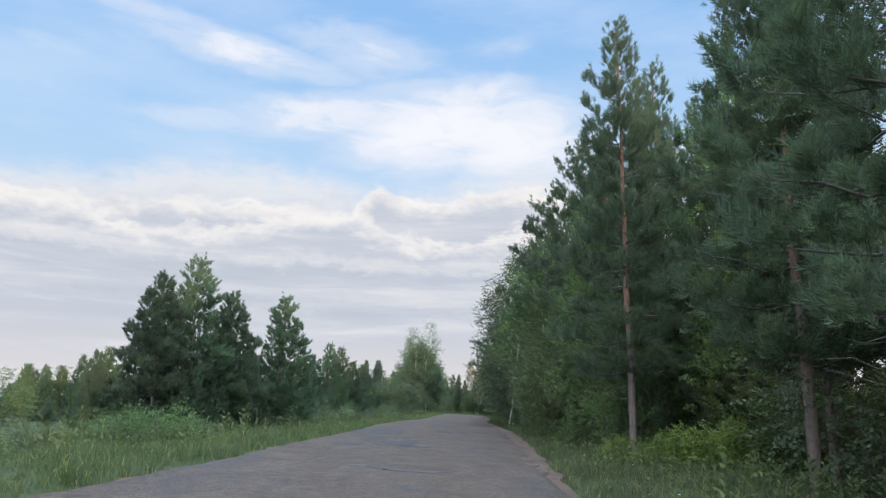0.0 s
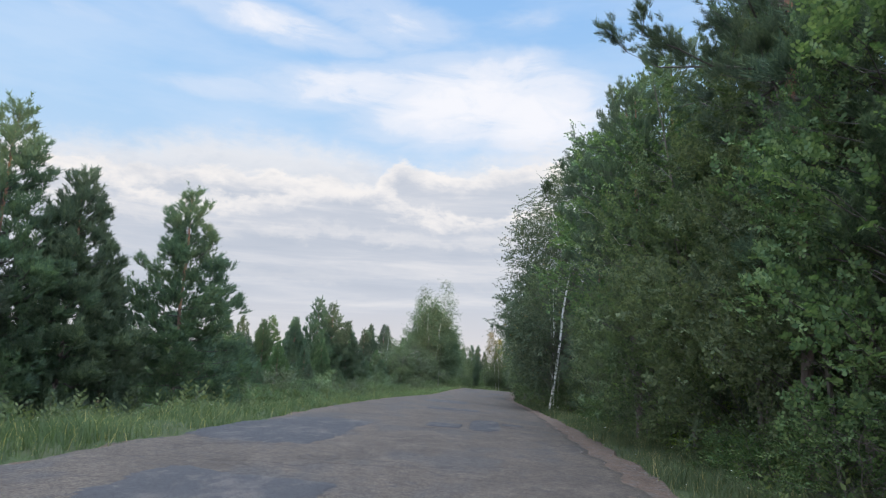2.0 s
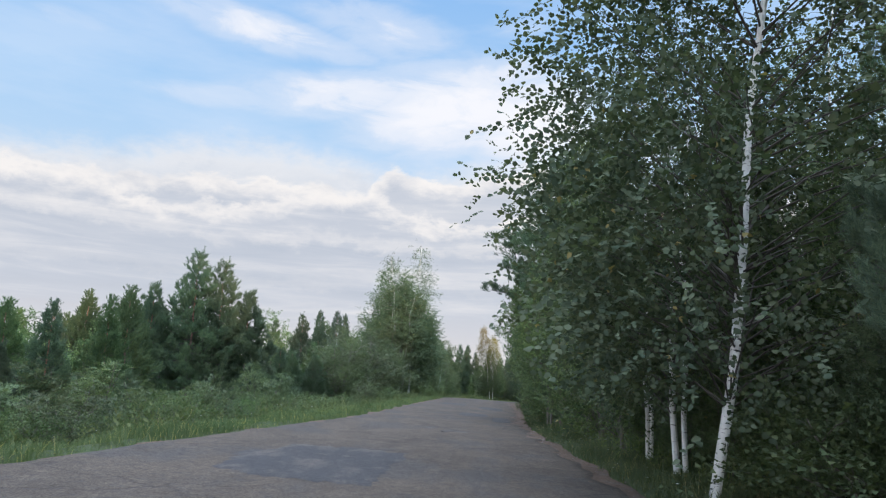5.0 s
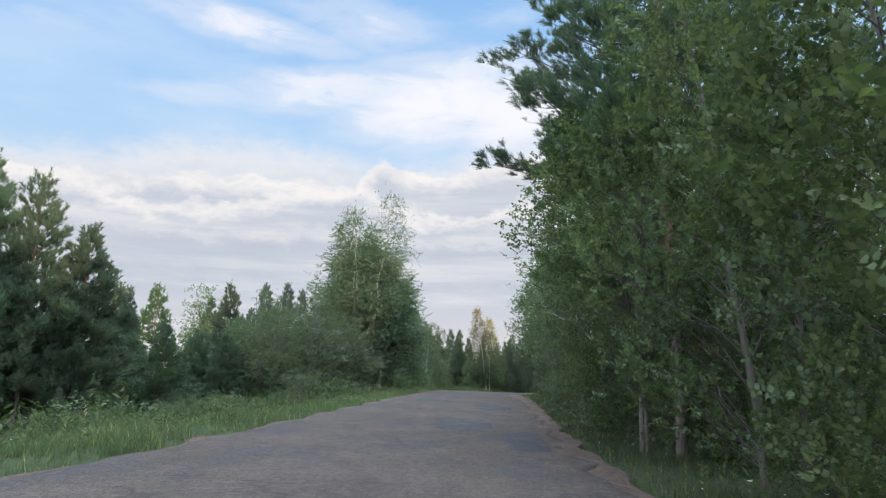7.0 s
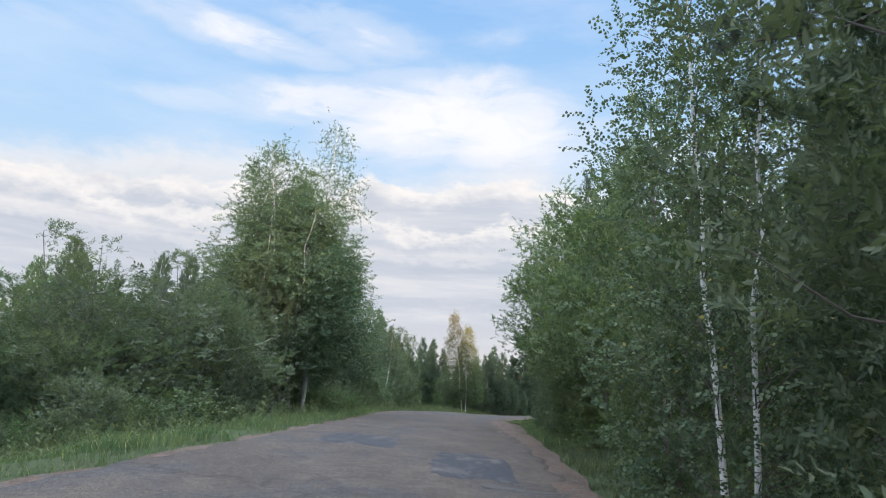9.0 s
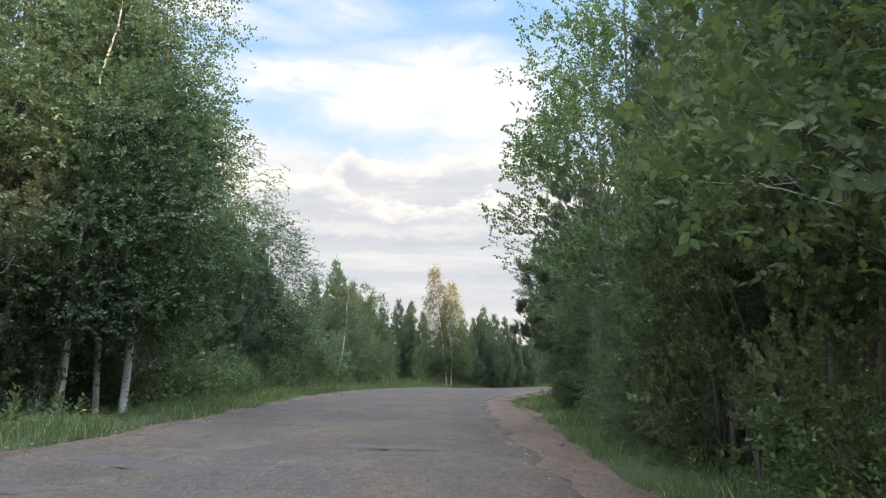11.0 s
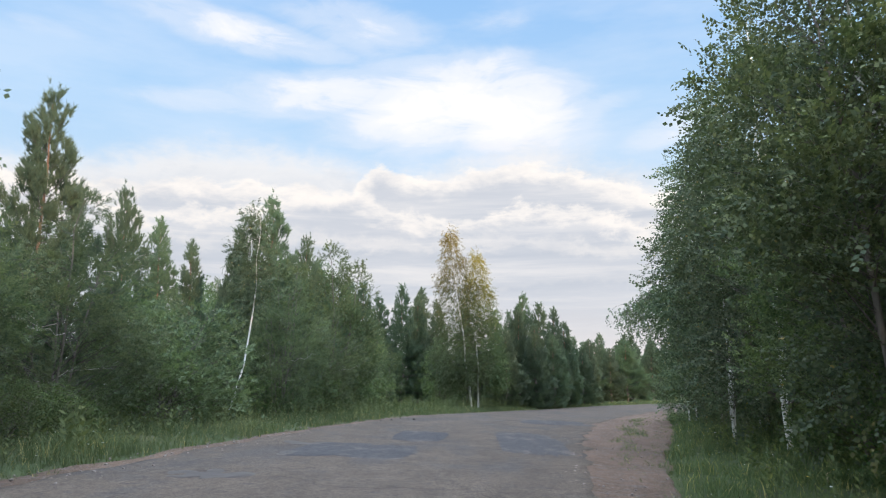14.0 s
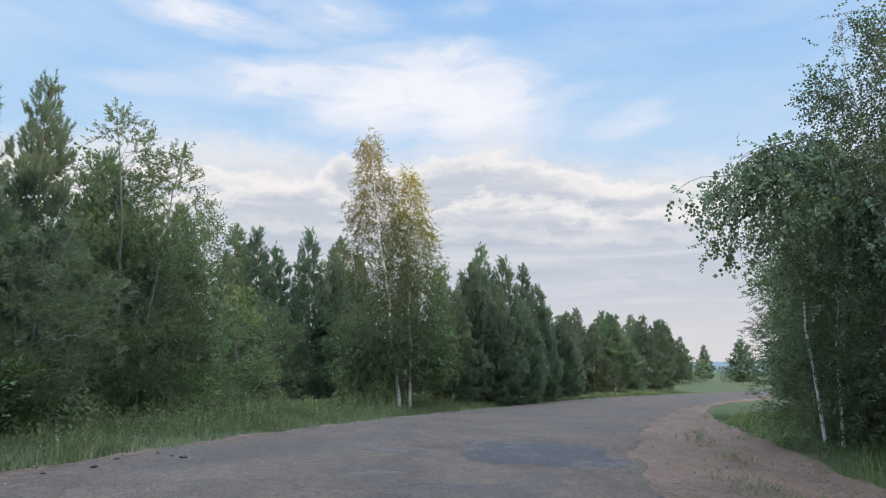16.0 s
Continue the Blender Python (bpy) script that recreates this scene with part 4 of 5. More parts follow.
# models, built once; the copies stand in the wood
STOCK = {
    "pine_a": make_pine(12.5, 2.5, 2.6, 1, 6600, 20, 0.015, M_PINE, 9, 0.0, 0.27, True),
    "pine_b": make_pine(11.5, 2.2, 2.6, 2, 6600, 20, 0.015, M_PINE, 6, 0.0, 0.27, True),
    "pine_c": make_pine(12.0, 1.0, 2.7, 3, 7000, 20, 0.015, M_PINE, 3, 0.0, 0.27, True),
    "pine_high": make_pine(12.0, 5.9, 3.5, 9, 6200, 34, 0.008, M_PINE, 1, 0.0, 0.22, True),
    "pine_full": make_pine(10.0, 0.6, 3.1, 10, 9500, 34, 0.009, M_PINE, 0, 0.0, 0.23, True),
    "pine_lifted": make_pine(10.0, 2.3, 3.1, 12, 8500, 34, 0.009, M_PINE, 3, 0.0, 0.23, True),
    "pine_open": make_pine(9.3, 1.0, 2.5, 4, 6200, 18, 0.022, M_PINE, 2, 0.0, 0.30, True),
    "pine_bushy": make_pine(8.0, 0.4, 2.3, 5, 7600, 18, 0.022, M_PINE, 0, 0.0, 0.29),
    "pine_far": make_pine(10.0, 0.5, 2.3, 6, 6200, 11, 0.034, M_PINE, 0, 0.0, 0.32),
    "pine_far_slim": make_pine(10.0, 0.5, 1.8, 7, 5400, 11, 0.034, M_PINE, 0, 0.0, 0.32),
    "pine_far_lit": make_pine(8.5, 2.0, 2.0, 8, 3800, 10, 0.038, M_PINE_LIT, 0, 0.0, 0.32),
    "pine_airy": make_pine(11.0, 4.2, 2.5, 13, 3600, 10, 0.036, M_PINE_LIT, 6, 0.0, 0.32, True),
    "aspen_a": make_broad("aspen_tree", 9.0, 0.5, 2.7, 11, 130, 4600, 0.070, M_LEAF, M_BARK_GREY, 2, 0.0, 0.74, 9, 0.58, fine=True),
    "aspen_b": make_broad("aspen_tree", 8.5, 0.4, 2.5, 12, 130, 4600, 0.070, M_LEAF, M_BARK_GREY, 3, 0.0, 0.68, 9, 0.58, fine=True),
    "birch_lifted": make_broad("birch_tree", 11.0, 1.7, 2.2, 16, 170, 4200, 0.066, M_BIRCH, M_BARK_BIRCH, 2, 0.4, 0.78, 9, 0.7, 0.68, 0.7, 0.4, 0.38, fine=True),
    "aspen_tall": make_broad("aspen_tree", 9.2, 3.0, 2.7, 26, 120, 4200, 0.076, M_LEAF, M_BARK_GREY, 2, 0.0, 0.72, 8, 0.6),
    "willow_a": make_broad("willow_tree", 7.0, 0.3, 2.5, 13, 130, 4200, 0.088, M_WILLOW, M_BARK_GREY, 4, 0.0, 0.36, 9, 0.6, 0.8, fine=True, dead=4),
    "willow_b": make_broad("willow_tree", 5.0, 0.1, 2.6, 14, 110, 2600, 0.125, M_WILLOW, M_BARK_GREY, 5, 0.0, 0.42, 8, 0.75, 0.8, 0.8, 0.8, 0.26, False, 0.0, 0.16),
    "birch_a": make_broad("birch_tree", 14.0, 1.9, 2.6, 15, 260, 7600, 0.070, M_BIRCH, M_BARK_BIRCH, 1, 0.5, 0.78, 8, 0.8, 0.72, 0.42, 0.4, 0.40, False, 0.0, 0.06, fine=True),
    "birch_b": make_broad("birch_tree", 11.0, 0.5, 2.2, 16, 170, 4200, 0.066, M_BIRCH, M_BARK_BIRCH, 2, 0.4, 0.78, 9, 0.7, 0.68, 0.7, 0.4, 0.38, fine=True),
    "birch_dense": make_broad("birch_tree", 11.0, 1.3, 2.2, 27, 180, 7000, 0.070, M_BIRCH, M_BARK_BIRCH, 2, 0.5, 0.78, 8, 0.6, 0.66, 0.6, 0.4, 0.38, False, 0.0, 0.10),
    "birch_group": make_broad("birch_tree", 14.6, 3.3, 3.3, 17, 420, 17000, 0.074, M_BIRCH, M_BARK_BIRCH, 3, 0.35, 0.78, 9, 0.62, 0.62, 0.85, 0.5, 0.36, False, 0.0, 0.10),
    "aspen_near": make_broad("aspen_tree", 9.5, 2.3, 3.1, 41, 120, 2900, 0.120, M_LEAF, M_BARK_GREY, 3, 0.0, 0.56, 8, 0.62, 0.72, 0.8, 0.45, 0.34, fine=True, dead=6),
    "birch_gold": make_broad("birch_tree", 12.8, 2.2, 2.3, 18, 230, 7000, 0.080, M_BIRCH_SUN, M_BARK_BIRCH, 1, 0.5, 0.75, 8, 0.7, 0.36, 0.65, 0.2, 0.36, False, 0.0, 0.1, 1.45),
    "birch_thin": make_broad("birch_tree", 12.0, 2.0, 2.0, 19, 130, 4600, 0.068, M_BIRCH, M_BARK_BIRCH, 2, 0.5, 0.78, 8, 0.8, 0.66, 1.0, 0.4, 0.42),
    "birch_leaning": make_broad("birch_tree", 9.6, 4.6, 0.8, 24, 70, 900, 0.085, M_BIRCH, M_BARK_BIRCH, 1, 0.4, 0.78, 8, 0.9, 0.72, 0.45, 0.15, 0.34, False, 1.0, 0.05, 0.8),
    "willow_bare": make_broad("willow_tree", 7.5, 3.4, 2.4, 25, 260, 700, 0.09, M_WILLOW, M_TWIG, 6, 0.0, 0.4, 6, 1.0, 0.8, 0.4, 0.6, 0.26, False, 0.0, 0.1),
    "birch_arched": make_arched(),
    "broad_far": make_broad("aspen_tree", 8.5, 0.2, 2.6, 20, 90, 1300, 0.23, M_LEAF, M_BARK_GREY, 2, 0.0, 0.66, 6, 1.05, 0.78, 1.0, 0.5, 0.36, True, 0.0, 0.14),
    "birch_far": make_broad("birch_tree", 10.0, 0.6, 2.1, 21, 90, 1300, 0.20, M_BIRCH, M_BARK_BIRCH, 1, 0.35, 0.75, 6, 0.95, 0.66, 1.0, 0.4, 0.42, True),
    "sapling": make_broad("sapling", 2.0, 0.3, 0.9, 52, 40, 620, 0.105, M_SAPLING, M_BARK_GREY, 3, 0.1, 0.62, 6, 1.1, 0.8, 0.8, 0.7, 0.30),
    "shrub_a": make_broad("shrub", 2.2, 0.1, 1.3, 22, 60, 1100, 0.095, M_BUSH, M_BARK_GREY, 5, 0.0, 0.42, 7, 1.0, 0.9, 0.8, 0.9, 0.26, True, 0.0, 0.2),
    "shrub_b": make_broad("shrub", 1.6, 0.05, 1.1, 23, 50, 1000, 0.09, M_BUSH, M_BARK_GREY, 5, 0.0, 0.62, 7, 1.0, 0.9, 0.8, 0.9, 0.26, True, 0.0, 0.2),
}
LABELS = {
    "pine": ("tall Scots pine with a dark green needled crown", "pine tree"), "pine_far": ("slender dark pine standing in the wood", "pine tree"),
    "aspen": ("dense leafy aspen with foliage down to the verge", "broadleaf tree"), "willow": ("bushy grey-green willow beside the road", "willow"),
    "birch": ("silver birch with white bark and hanging twigs", "birch tree"), "broad": ("green leafy tree at the wood's edge", "broadleaf tree"),
    "sapling": ("young sapling with large bright green leaves in the grass", "sapling"), "shrub": ("low leafy shrub in the tall grass", "shrub"),
}
HEIGHT = {}
for key, ob in STOCK.items():
    crown = [c for c in ob.children if c.name.startswith("crown")][0]
    co = np.zeros(len(crown.data.vertices) * 3, np.float32)
    crown.data.vertices.foreach_get("co", co)
    HEIGHT[key] = float(co.reshape(-1, 3)[:, 2].max())
USED = set()
PLANT = random.Random(5)


def plant(key, x, y, h, label="", wide=1.0, turn=None, group="", lean=(0.0, 0.0)):
    """Stands a tree of that model at x, y, with that height."""
    h -= float(drop(x, y)) * (h > 3)
    s = h / HEIGHT[key]
    z = float(ground_z(x, y)) - 0.04
    m = pose(x, y, z, lean[0], lean[1], PLANT.uniform(0, 360) if turn is None else turn) @ Matrix.Diagonal((s * wide, s * wide, s, 1))
    if key in USED:
        ob = copy_thing(STOCK[key], Matrix.Identity(4))
        ob.matrix_basis = m
    else:
        USED.add(key)
        ob = STOCK[key]
        ob.matrix_basis = m
    kind = key.split("_")[0]
    text, cat = LABELS["pine_far" if key.startswith("pine_far") else kind]
    return tagged(ob, label or text, cat, group or f"{cat}s of the roadside wood")


# the wood on the right-hand verge, front row
# from 4 to 41 m along the road
for key, x, y, h, w in [
        ("pine_b", 8.60, 4.5, 13.0, 1.00), ("pine_a", 6.60, 7.6, 13.0, 1.00), ("pine_a", 7.20, 12.4, 13.0, 1.00), ("pine_b", 8.40, 14.2, 12.4, 0.90), ("pine_a", 5.70, 19.5, 13.2, 1.00),
        ("pine_c", 9.60, 21.5, 13.0, 1.00), ("pine_a", 7.30, 24.0, 13.4, 1.00), ("aspen_b", 6.70, 23.4, 6.8, 0.85), ("willow_b", 8.60, 25.0, 3.6, 0.60), ("aspen_a", 6.40, 26.2, 8.8, 0.85), ("pine_a", 6.70, 27.6, 12.8, 1.00), ("aspen_b", 6.60, 29.2, 9.0, 0.85),
        ("pine_high", 6.10, 29.6, 13.4, 1.00), ("aspen_a", 6.20, 32.0, 9.0, 0.95), ("pine_c", 7.20, 32.5, 13.4, 0.90), ("aspen_b", 5.90, 34.6, 9.4, 0.90), ("pine_high", 8.30, 35.2, 13.2, 1.00),
        ("willow_a", 5.80, 36.4, 7.6, 0.90), ("pine_high", 4.90, 37.4, 10.4, 1.00), ("pine_b", 7.60, 36.5, 13.4, 1.00), ("aspen_tall", 5.40, 39.0, 11.0, 0.90), ("pine_high", 6.60, 40.2, 13.4, 1.00), ("aspen_a", 6.8, 41.0, 8.0, 0.9)]:
    plant(key, x, y, h, wide=w)
# from 43 to 80 m along the road
for key, x, y, h, w in [
        ("aspen_b", 8.20, 43.6, 4.2, 0.90), ("pine_high", 5.90, 44.6, 13.6, 1.08), ("pine_full", 8.10, 46.4, 12.4, 0.90), ("willow_a", 7.2, 48.2, 3.6, 0.9), ("aspen_b", 9.2, 49.8, 6.0, 0.9),
        ("pine_b", 10.2, 51.6, 11.5, 1.00), ("pine_c", 8.40, 50.6, 12.6, 1.00), ("pine_full", 5.90, 52.4, 8.4, 0.85), ("aspen_a", 5.70, 49.4, 6.0, 0.75), ("willow_a", 6.30, 54.2, 5.0, 0.80), ("aspen_b", 6.60, 57.4, 5.6, 0.80), ("aspen_a", 6.40, 59.0, 6.8, 0.80),
        ("birch_lifted", 4.50, 60.4, 10.5, 1.10), ("birch_lifted", 4.60, 63.4, 9.4, 1.10), ("aspen_a", 4.75, 66.4, 9.6, 0.82), ("aspen_b", 4.60, 69.8, 9.2, 0.84), ("aspen_a", 4.25, 73.4, 8.6, 0.80),
        ("aspen_b", 5.40, 75.0, 4.8, 0.75), ("pine_high", 3.75, 76.2, 11.2, 1.0), ("willow_a", 4.50, 77.6, 5.6, 0.75), ("aspen_tall", 3.35, 77.2, 8.3, 0.92), ("pine_high", 4.40, 79.4, 12.8, 1.30), ("willow_a", 4.60, 79.8, 5.2, 0.75), ("aspen_b", 4.05, 80.4, 8.2, 0.80)]:
    plant(key, x, y, h, wide=w)
# from 84 to 136 m along the road
for key, x, y, h, w in [
        ("willow_a", 4.15, 83.6, 7.4, 0.80), ("pine_high", 4.60, 85.4, 10.6, 1.00), ("pine_b", 5.85, 88.2, 11.4, 1.00), ("birch_b", 4.20, 90.0, 9.0, 1.00), ("aspen_a", 4.55, 94.2, 8.4, 0.80),
        ("aspen_near", 5.00, 99.4, 8.4, 0.90), ("aspen_near", 5.30, 102.4, 8.8, 0.90), ("aspen_a", 5.60, 105.4, 8.8, 0.80), ("pine_b", 6.70, 106.8, 11.8, 1.00), ("aspen_b", 5.50, 108.6, 8.0, 0.80), ("pine_c", 5.90, 111.4, 11.8, 0.80),
        ("willow_a", 5.50, 109.2, 5.6, 0.80), ("willow_a", 4.80, 110.4, 4.0, 0.80), ("aspen_tall", 5.20, 113.8, 11.8, 0.85), ("pine_b", 7.60, 112.2, 11.6, 1.00), ("willow_a", 5.80, 112.4, 5.4, 0.80),
        ("willow_a", 6.6, 116.4, 7.6, 0.9), ("pine_b", 8.40, 120.4, 11.6, 1.00), ("pine_c", 7.20, 127.6, 10.4, 1.00), ("birch_dense", 7.80, 132.8, 11.0, 1.10), ("aspen_b", 8.60, 136.4, 8.0, 0.90)]:
    plant(key, x, y, h, wide=w)
# from 140 to 167 m along the road
for key, x, y, h, w in [
        ("birch_dense", 8.70, 140.4, 12.0, 1.08), ("pine_b", 11.4, 143.0, 10.0, 1.0), ("birch_dense", 9.00, 145.0, 11.6, 1.00), ("birch_dense", 11.2, 148.8, 9.8, 1.00), ("willow_a", 11.2, 152.6, 3.2, 0.9),
        ("birch_dense", 11.90, 154.4, 10.4, 1.00), ("willow_b", 12.6, 157.0, 3.4, 0.9), ("birch_dense", 12.90, 158.6, 7.8, 1.00), ("willow_a", 14.90, 163.2, 6.2, 1.00), ("birch_b", 16.30, 167.0, 7.0, 1.00)]:
    plant(key, x, y, h, wide=w)

sick = plant("pine_lifted", 6.1, 123.6, 9.8, "bushy Scots pine with rusty withered shoots among green ones", 1.2, 40)
plant("pine_bushy", 5.7, 122.6, 3.4, wide=1.15)
plant("willow_b", 6.8, 120.6, 2.8, wide=0.9)
wr = np.random.default_rng(77)
for k in range(7):
    a, z = 2.2 + 2.0 * (k % 4) / 3 + wr.uniform(-0.4, 0.4), 3.0 + 1.3 * (k // 4) + wr.uniform(-0.5, 0.5)
    c = np.array((math.cos(a) * 2.0, math.sin(a) * 2.0, z))
    v, f = spread(*shape_needles(80, 0.26, 0.11, 0.007, wr), frames_along(np.array([(c[0], c[1], 1.2)]) + wr.normal(0, 0.5, (1, 3)), wr), c[None])
    part("withered_shoot", mesh_from("withered_shoot", v, f), M_RUST, sick, "rust-brown dead needles")

# deeper in that wood; those below y = 0 are unseen, added to block sun
rng = random.Random(11)
y = -55.0
while y < 176:
    front = 9.6 + max(0.0, y - 128) * 0.22 + (1.5 if 100 < y < 130 else 0)
    for depth in (0, 4.4):
        key = rng.choice(["pine_far", "pine_far", "pine_far_slim", "broad_far", "birch_far"] if depth else ["pine_a", "pine_b", "pine_c", "pine_c", "aspen_a", "birch_b"])
        plant(key, front + depth + rng.uniform(-1.2, 1.2), y + rng.uniform(-1.6, 1.6), rng.uniform(10.5, 13.2) if y < 120 else rng.uniform(8.5, 10.5), wide=rng.uniform(0.9, 1.15))
    y += 5.2

# undergrowth below it
for _ in range(70):
    y = rng.uniform(-4, 125)
    plant(rng.choice(["broad_far", "willow_b", "shrub_a"]), rng.uniform(8.2, 13.5), y, rng.uniform(1.3, 3.2), wide=rng.uniform(1.2, 1.8), label="dense leafy undergrowth below the roadside pines")

# left-hand side
# from 33 to 113 m along the road
for key, x, y, h, w in [
        ("pine_bushy", -16.6, 33.0, 3.4, 1.0), ("pine_bushy", -14.8, 35.4, 7.7, 1.25), ("pine_open", -13.8, 37.2, 9.2, 1.2), ("pine_bushy", -12.4, 38.8, 7.4, 1.15), ("pine_bushy", -11.4, 39.6, 4.6, 0.9),
        ("pine_open", -10.2, 42.1, 7.8, 1.3), ("pine_bushy", -18.8, 86.0, 6.6, 1.0), ("pine_open", -16.9, 87.2, 8.9, 1.1), ("pine_open", -15.7, 88.3, 8.5, 1.1), ("pine_bushy", -14.4, 89.6, 6.6, 1.2),
        ("willow_a", -10.6, 100.5, 5.4, 1.1), ("willow_b", -9.8, 101.5, 4.4, 1.1), ("willow_a", -8.4, 104.5, 5.6, 1.1), ("willow_b", -11.4, 104.6, 4.8, 1.1),
        ("willow_b", -9.2, 107.2, 4.9, 1.0), ("willow_a", -11.8, 109.0, 5.4, 1.1), ("willow_a", -9.2, 110.5, 7.0, 1.0), ("pine_open", -16.7, 111.0, 7.5, 1.0), ("birch_b", -9.2, 112.6, 10.6, 0.9)]:
    plant(key, x, y, h, wide=w)
# from 114 to 148 m along the road
for key, x, y, h, w in [
        ("birch_thin", -14.2, 113.5, 7.0, 1.0), ("birch_group", -7.8, 113.8, 12.9, 1.2), ("birch_thin", -9.5, 115.6, 14.7, 0.8), ("birch_thin", -7.4, 115.8, 15.4, 0.88), ("willow_a", -9.8, 116.4, 6.6, 1.0),
        ("pine_airy", -36.8, 134.2, 11.0, 1.0), ("willow_b", -8.6, 119.6, 4.6, 1.0), ("pine_airy", -33.2, 134.9, 10.8, 1.0), ("pine_bushy", -10.4, 124.6, 6.6, 1.0), ("pine_airy", -41.5, 133.0, 10.6, 0.95),
        ("pine_bushy", -8.2, 126.6, 7.9, 1.0), ("pine_bushy", -7.6, 129.4, 6.6, 1.0), ("birch_thin", -7.8, 129.8, 12.1, 1.24), ("pine_open", -10.0, 131.5, 8.6, 0.9), ("willow_a", -8.2, 133.8, 6.2, 1.0),
        ("broad_far", -10.2, 136.2, 7.0, 1.0), ("willow_a", -8.4, 139.4, 5.8, 1.0), ("pine_open", -11.2, 142.6, 10.4, 0.85), ("willow_b", -7.8, 143.6, 4.4, 1.0), ("willow_b", -8.8, 147.8, 4.6, 1.0)]:
    plant(key, x, y, h, wide=w)
# from 149 to 184 m along the road
for key, x, y, h, w in [
        ("willow_a", -5.9, 149.2, 5.2, 0.85), ("pine_bushy", -8.0, 151.0, 6.4, 1.0), ("aspen_a", -6.6, 152.0, 6.4, 1.0), ("pine_open", -14.3, 153.2, 10.4, 0.8), ("pine_bushy", -7.2, 155.0, 7.2, 1.0),
        ("willow_a", -5.8, 155.6, 4.6, 1.0), ("pine_open", -8.4, 155.9, 10.6, 0.85), ("pine_far", -10.4, 157.0, 9.2, 0.9), ("pine_far_slim", -14.9, 158.0, 10.0, 0.9), ("pine_open", -7.3, 158.2, 9.0, 0.75),
        ("pine_far_slim", -14.2, 160.4, 9.4, 0.9), ("aspen_b", -6.3, 161.6, 9.1, 0.9), ("pine_bushy", -7.8, 162.6, 8.4, 1.0), ("aspen_a", -7.2, 165.4, 7.6, 0.9), ("pine_far", -6.9, 166.8, 7.6, 1.1),
        ("broad_far", -9.0, 170.0, 7.2, 1.0), ("broad_far", -6.4, 172.6, 5.6, 1.0), ("birch_far", -12.0, 184.0, 12.0, 0.9)]:
    plant(key, x, y, h, wide=w)
plant("willow_bare", 5.5, 107.0, 8.2, "half bare willow with a tangle of grey twigs")
plant("birch_a", 3.85, 56.2, 15.4, "tall silver birch leaning over the asphalt, airy crown of small leaves", 1.18, lean=(0, -7.0))
plant("birch_b", 11.0, 156.4, 6.8, wide=1.0)
plant("aspen_tall", 6.7, 131.6, 8.4, wide=0.84, turn=130)
plant("pine_c", 7.6, 23.0, 13.6, wide=0.9, turn=75)
for x, y, h, w, a in [(6.6, 18.2, 1.2, 1.1, 20), (7.4, 17.6, 1.3, 1.2, 80), (5.2, 18.9, 0.9, 0.9, 140), (8.1, 18.7, 1.4, 1.0, 210), (5.9, 17.9, 0.8, 1.2, 170), (6.3, 34.4, 2.4, 0.9, 260), (6.5, 38.6, 2.2, 1.0, 30), (6.6, 46.0, 1.9, 1.2, 110), (7.4, 46.8, 1.7, 1.2, 300)]:
    plant("sapling", x, y, h, wide=w, turn=a)
for k, (x, y, h) in enumerate([(5.2, 61.8, 2.6), (6.9, 64.4, 4.4), (5.3, 64.8, 2.4), (4.95, 58.9, 2.0), (5.1, 55.2, 1.9), (5.9, 54.4, 2.6), (6.9, 55.6, 3.2)]):
    plant(("willow_a", "aspen_b")[k % 2], x, y, h, wide=0.95, turn=47 * k)
plant("birch_arched", 10.7, 153.4, 6.1, "young silver birch bowed over, twigs hanging from the bow", turn=0)
plant("birch_leaning", -6.8, 146.4, 7.5, "slim silver birch whose white stem leans and bends", turn=10)
plant("birch_thin", 7.4, 194.5, 6.2, "slim young birch with a white stem before the pines", 0.7)
plant("birch_gold", 0.75, 173.5, 13.5, "tall silver birch, evening sun painted yellow into its upper crown", turn=0, lean=(0, -6.5))
plant("birch_gold", 1.2, 173.9, 11.8, "silver birch beside its twin, sunlit yellow painted into its upper crown", turn=200)

# the dark pines behind the bend, and those far to the right of it
for x, y, h in [(-10.0, 184, 10.7), (-8.9, 184.6, 10.7), (-7.2, 183, 9.4), (-5.1, 182, 10.1), (-4.0, 184, 9.4), (-3.8, 185.5, 10.2), (-2.2, 182, 8.6), (2.6, 182, 8.2), (5.1, 185, 10.0), (6.4, 184, 9.0), (7.8, 185.6, 8.8),
                (8.8, 187.2, 7.6), (10.2, 192, 6.6), (4.0, 189, 8.8), (-13, 182, 9.6), (-15.5, 184, 10.4), (-18, 181, 9.8), (0.2, 186, 8.6), (12.4, 197, 6.6), (15.9, 212, 8.2)]:
    plant(rng.choice(["pine_far", "pine_far_slim", "pine_open"]), x, y, h, wide=rng.uniform(0.9, 1.25))
for x, y, h in [(20.6, 226, 8.6), (23.7, 233, 9.3), (26.6, 229, 8.9), (29.4, 232, 8.4), (32.0, 237, 8.2), (24.8, 238, 9.0), (35, 240, 7.6), (38.5, 226, 5.6)]:
    plant(rng.choice(["pine_far", "pine_open"]), x + rng.uniform(-1, 1), y, h * rng.uniform(0.85, 1.05), wide=rng.uniform(1.1, 1.6))
for x, y, h in [(-1.6, 179, 6.0), (-6.2, 179.5, 5.4)]:
    plant("broad_far", x, y, h, wide=0.9)
for x, y, h in [(3.4, 179.5, 6.4), (5.8, 181.5, 7.4), (7.4, 183, 7.0), (9.2, 187.5, 6.6), (10.8, 190.5, 5.6), (4.6, 183, 8.6)]:
    plant(rng.choice(["pine_far", "pine_bushy"]), x, y, h * rng.uniform(0.9, 1.0), wide=rng.uniform(0.95, 1.4))
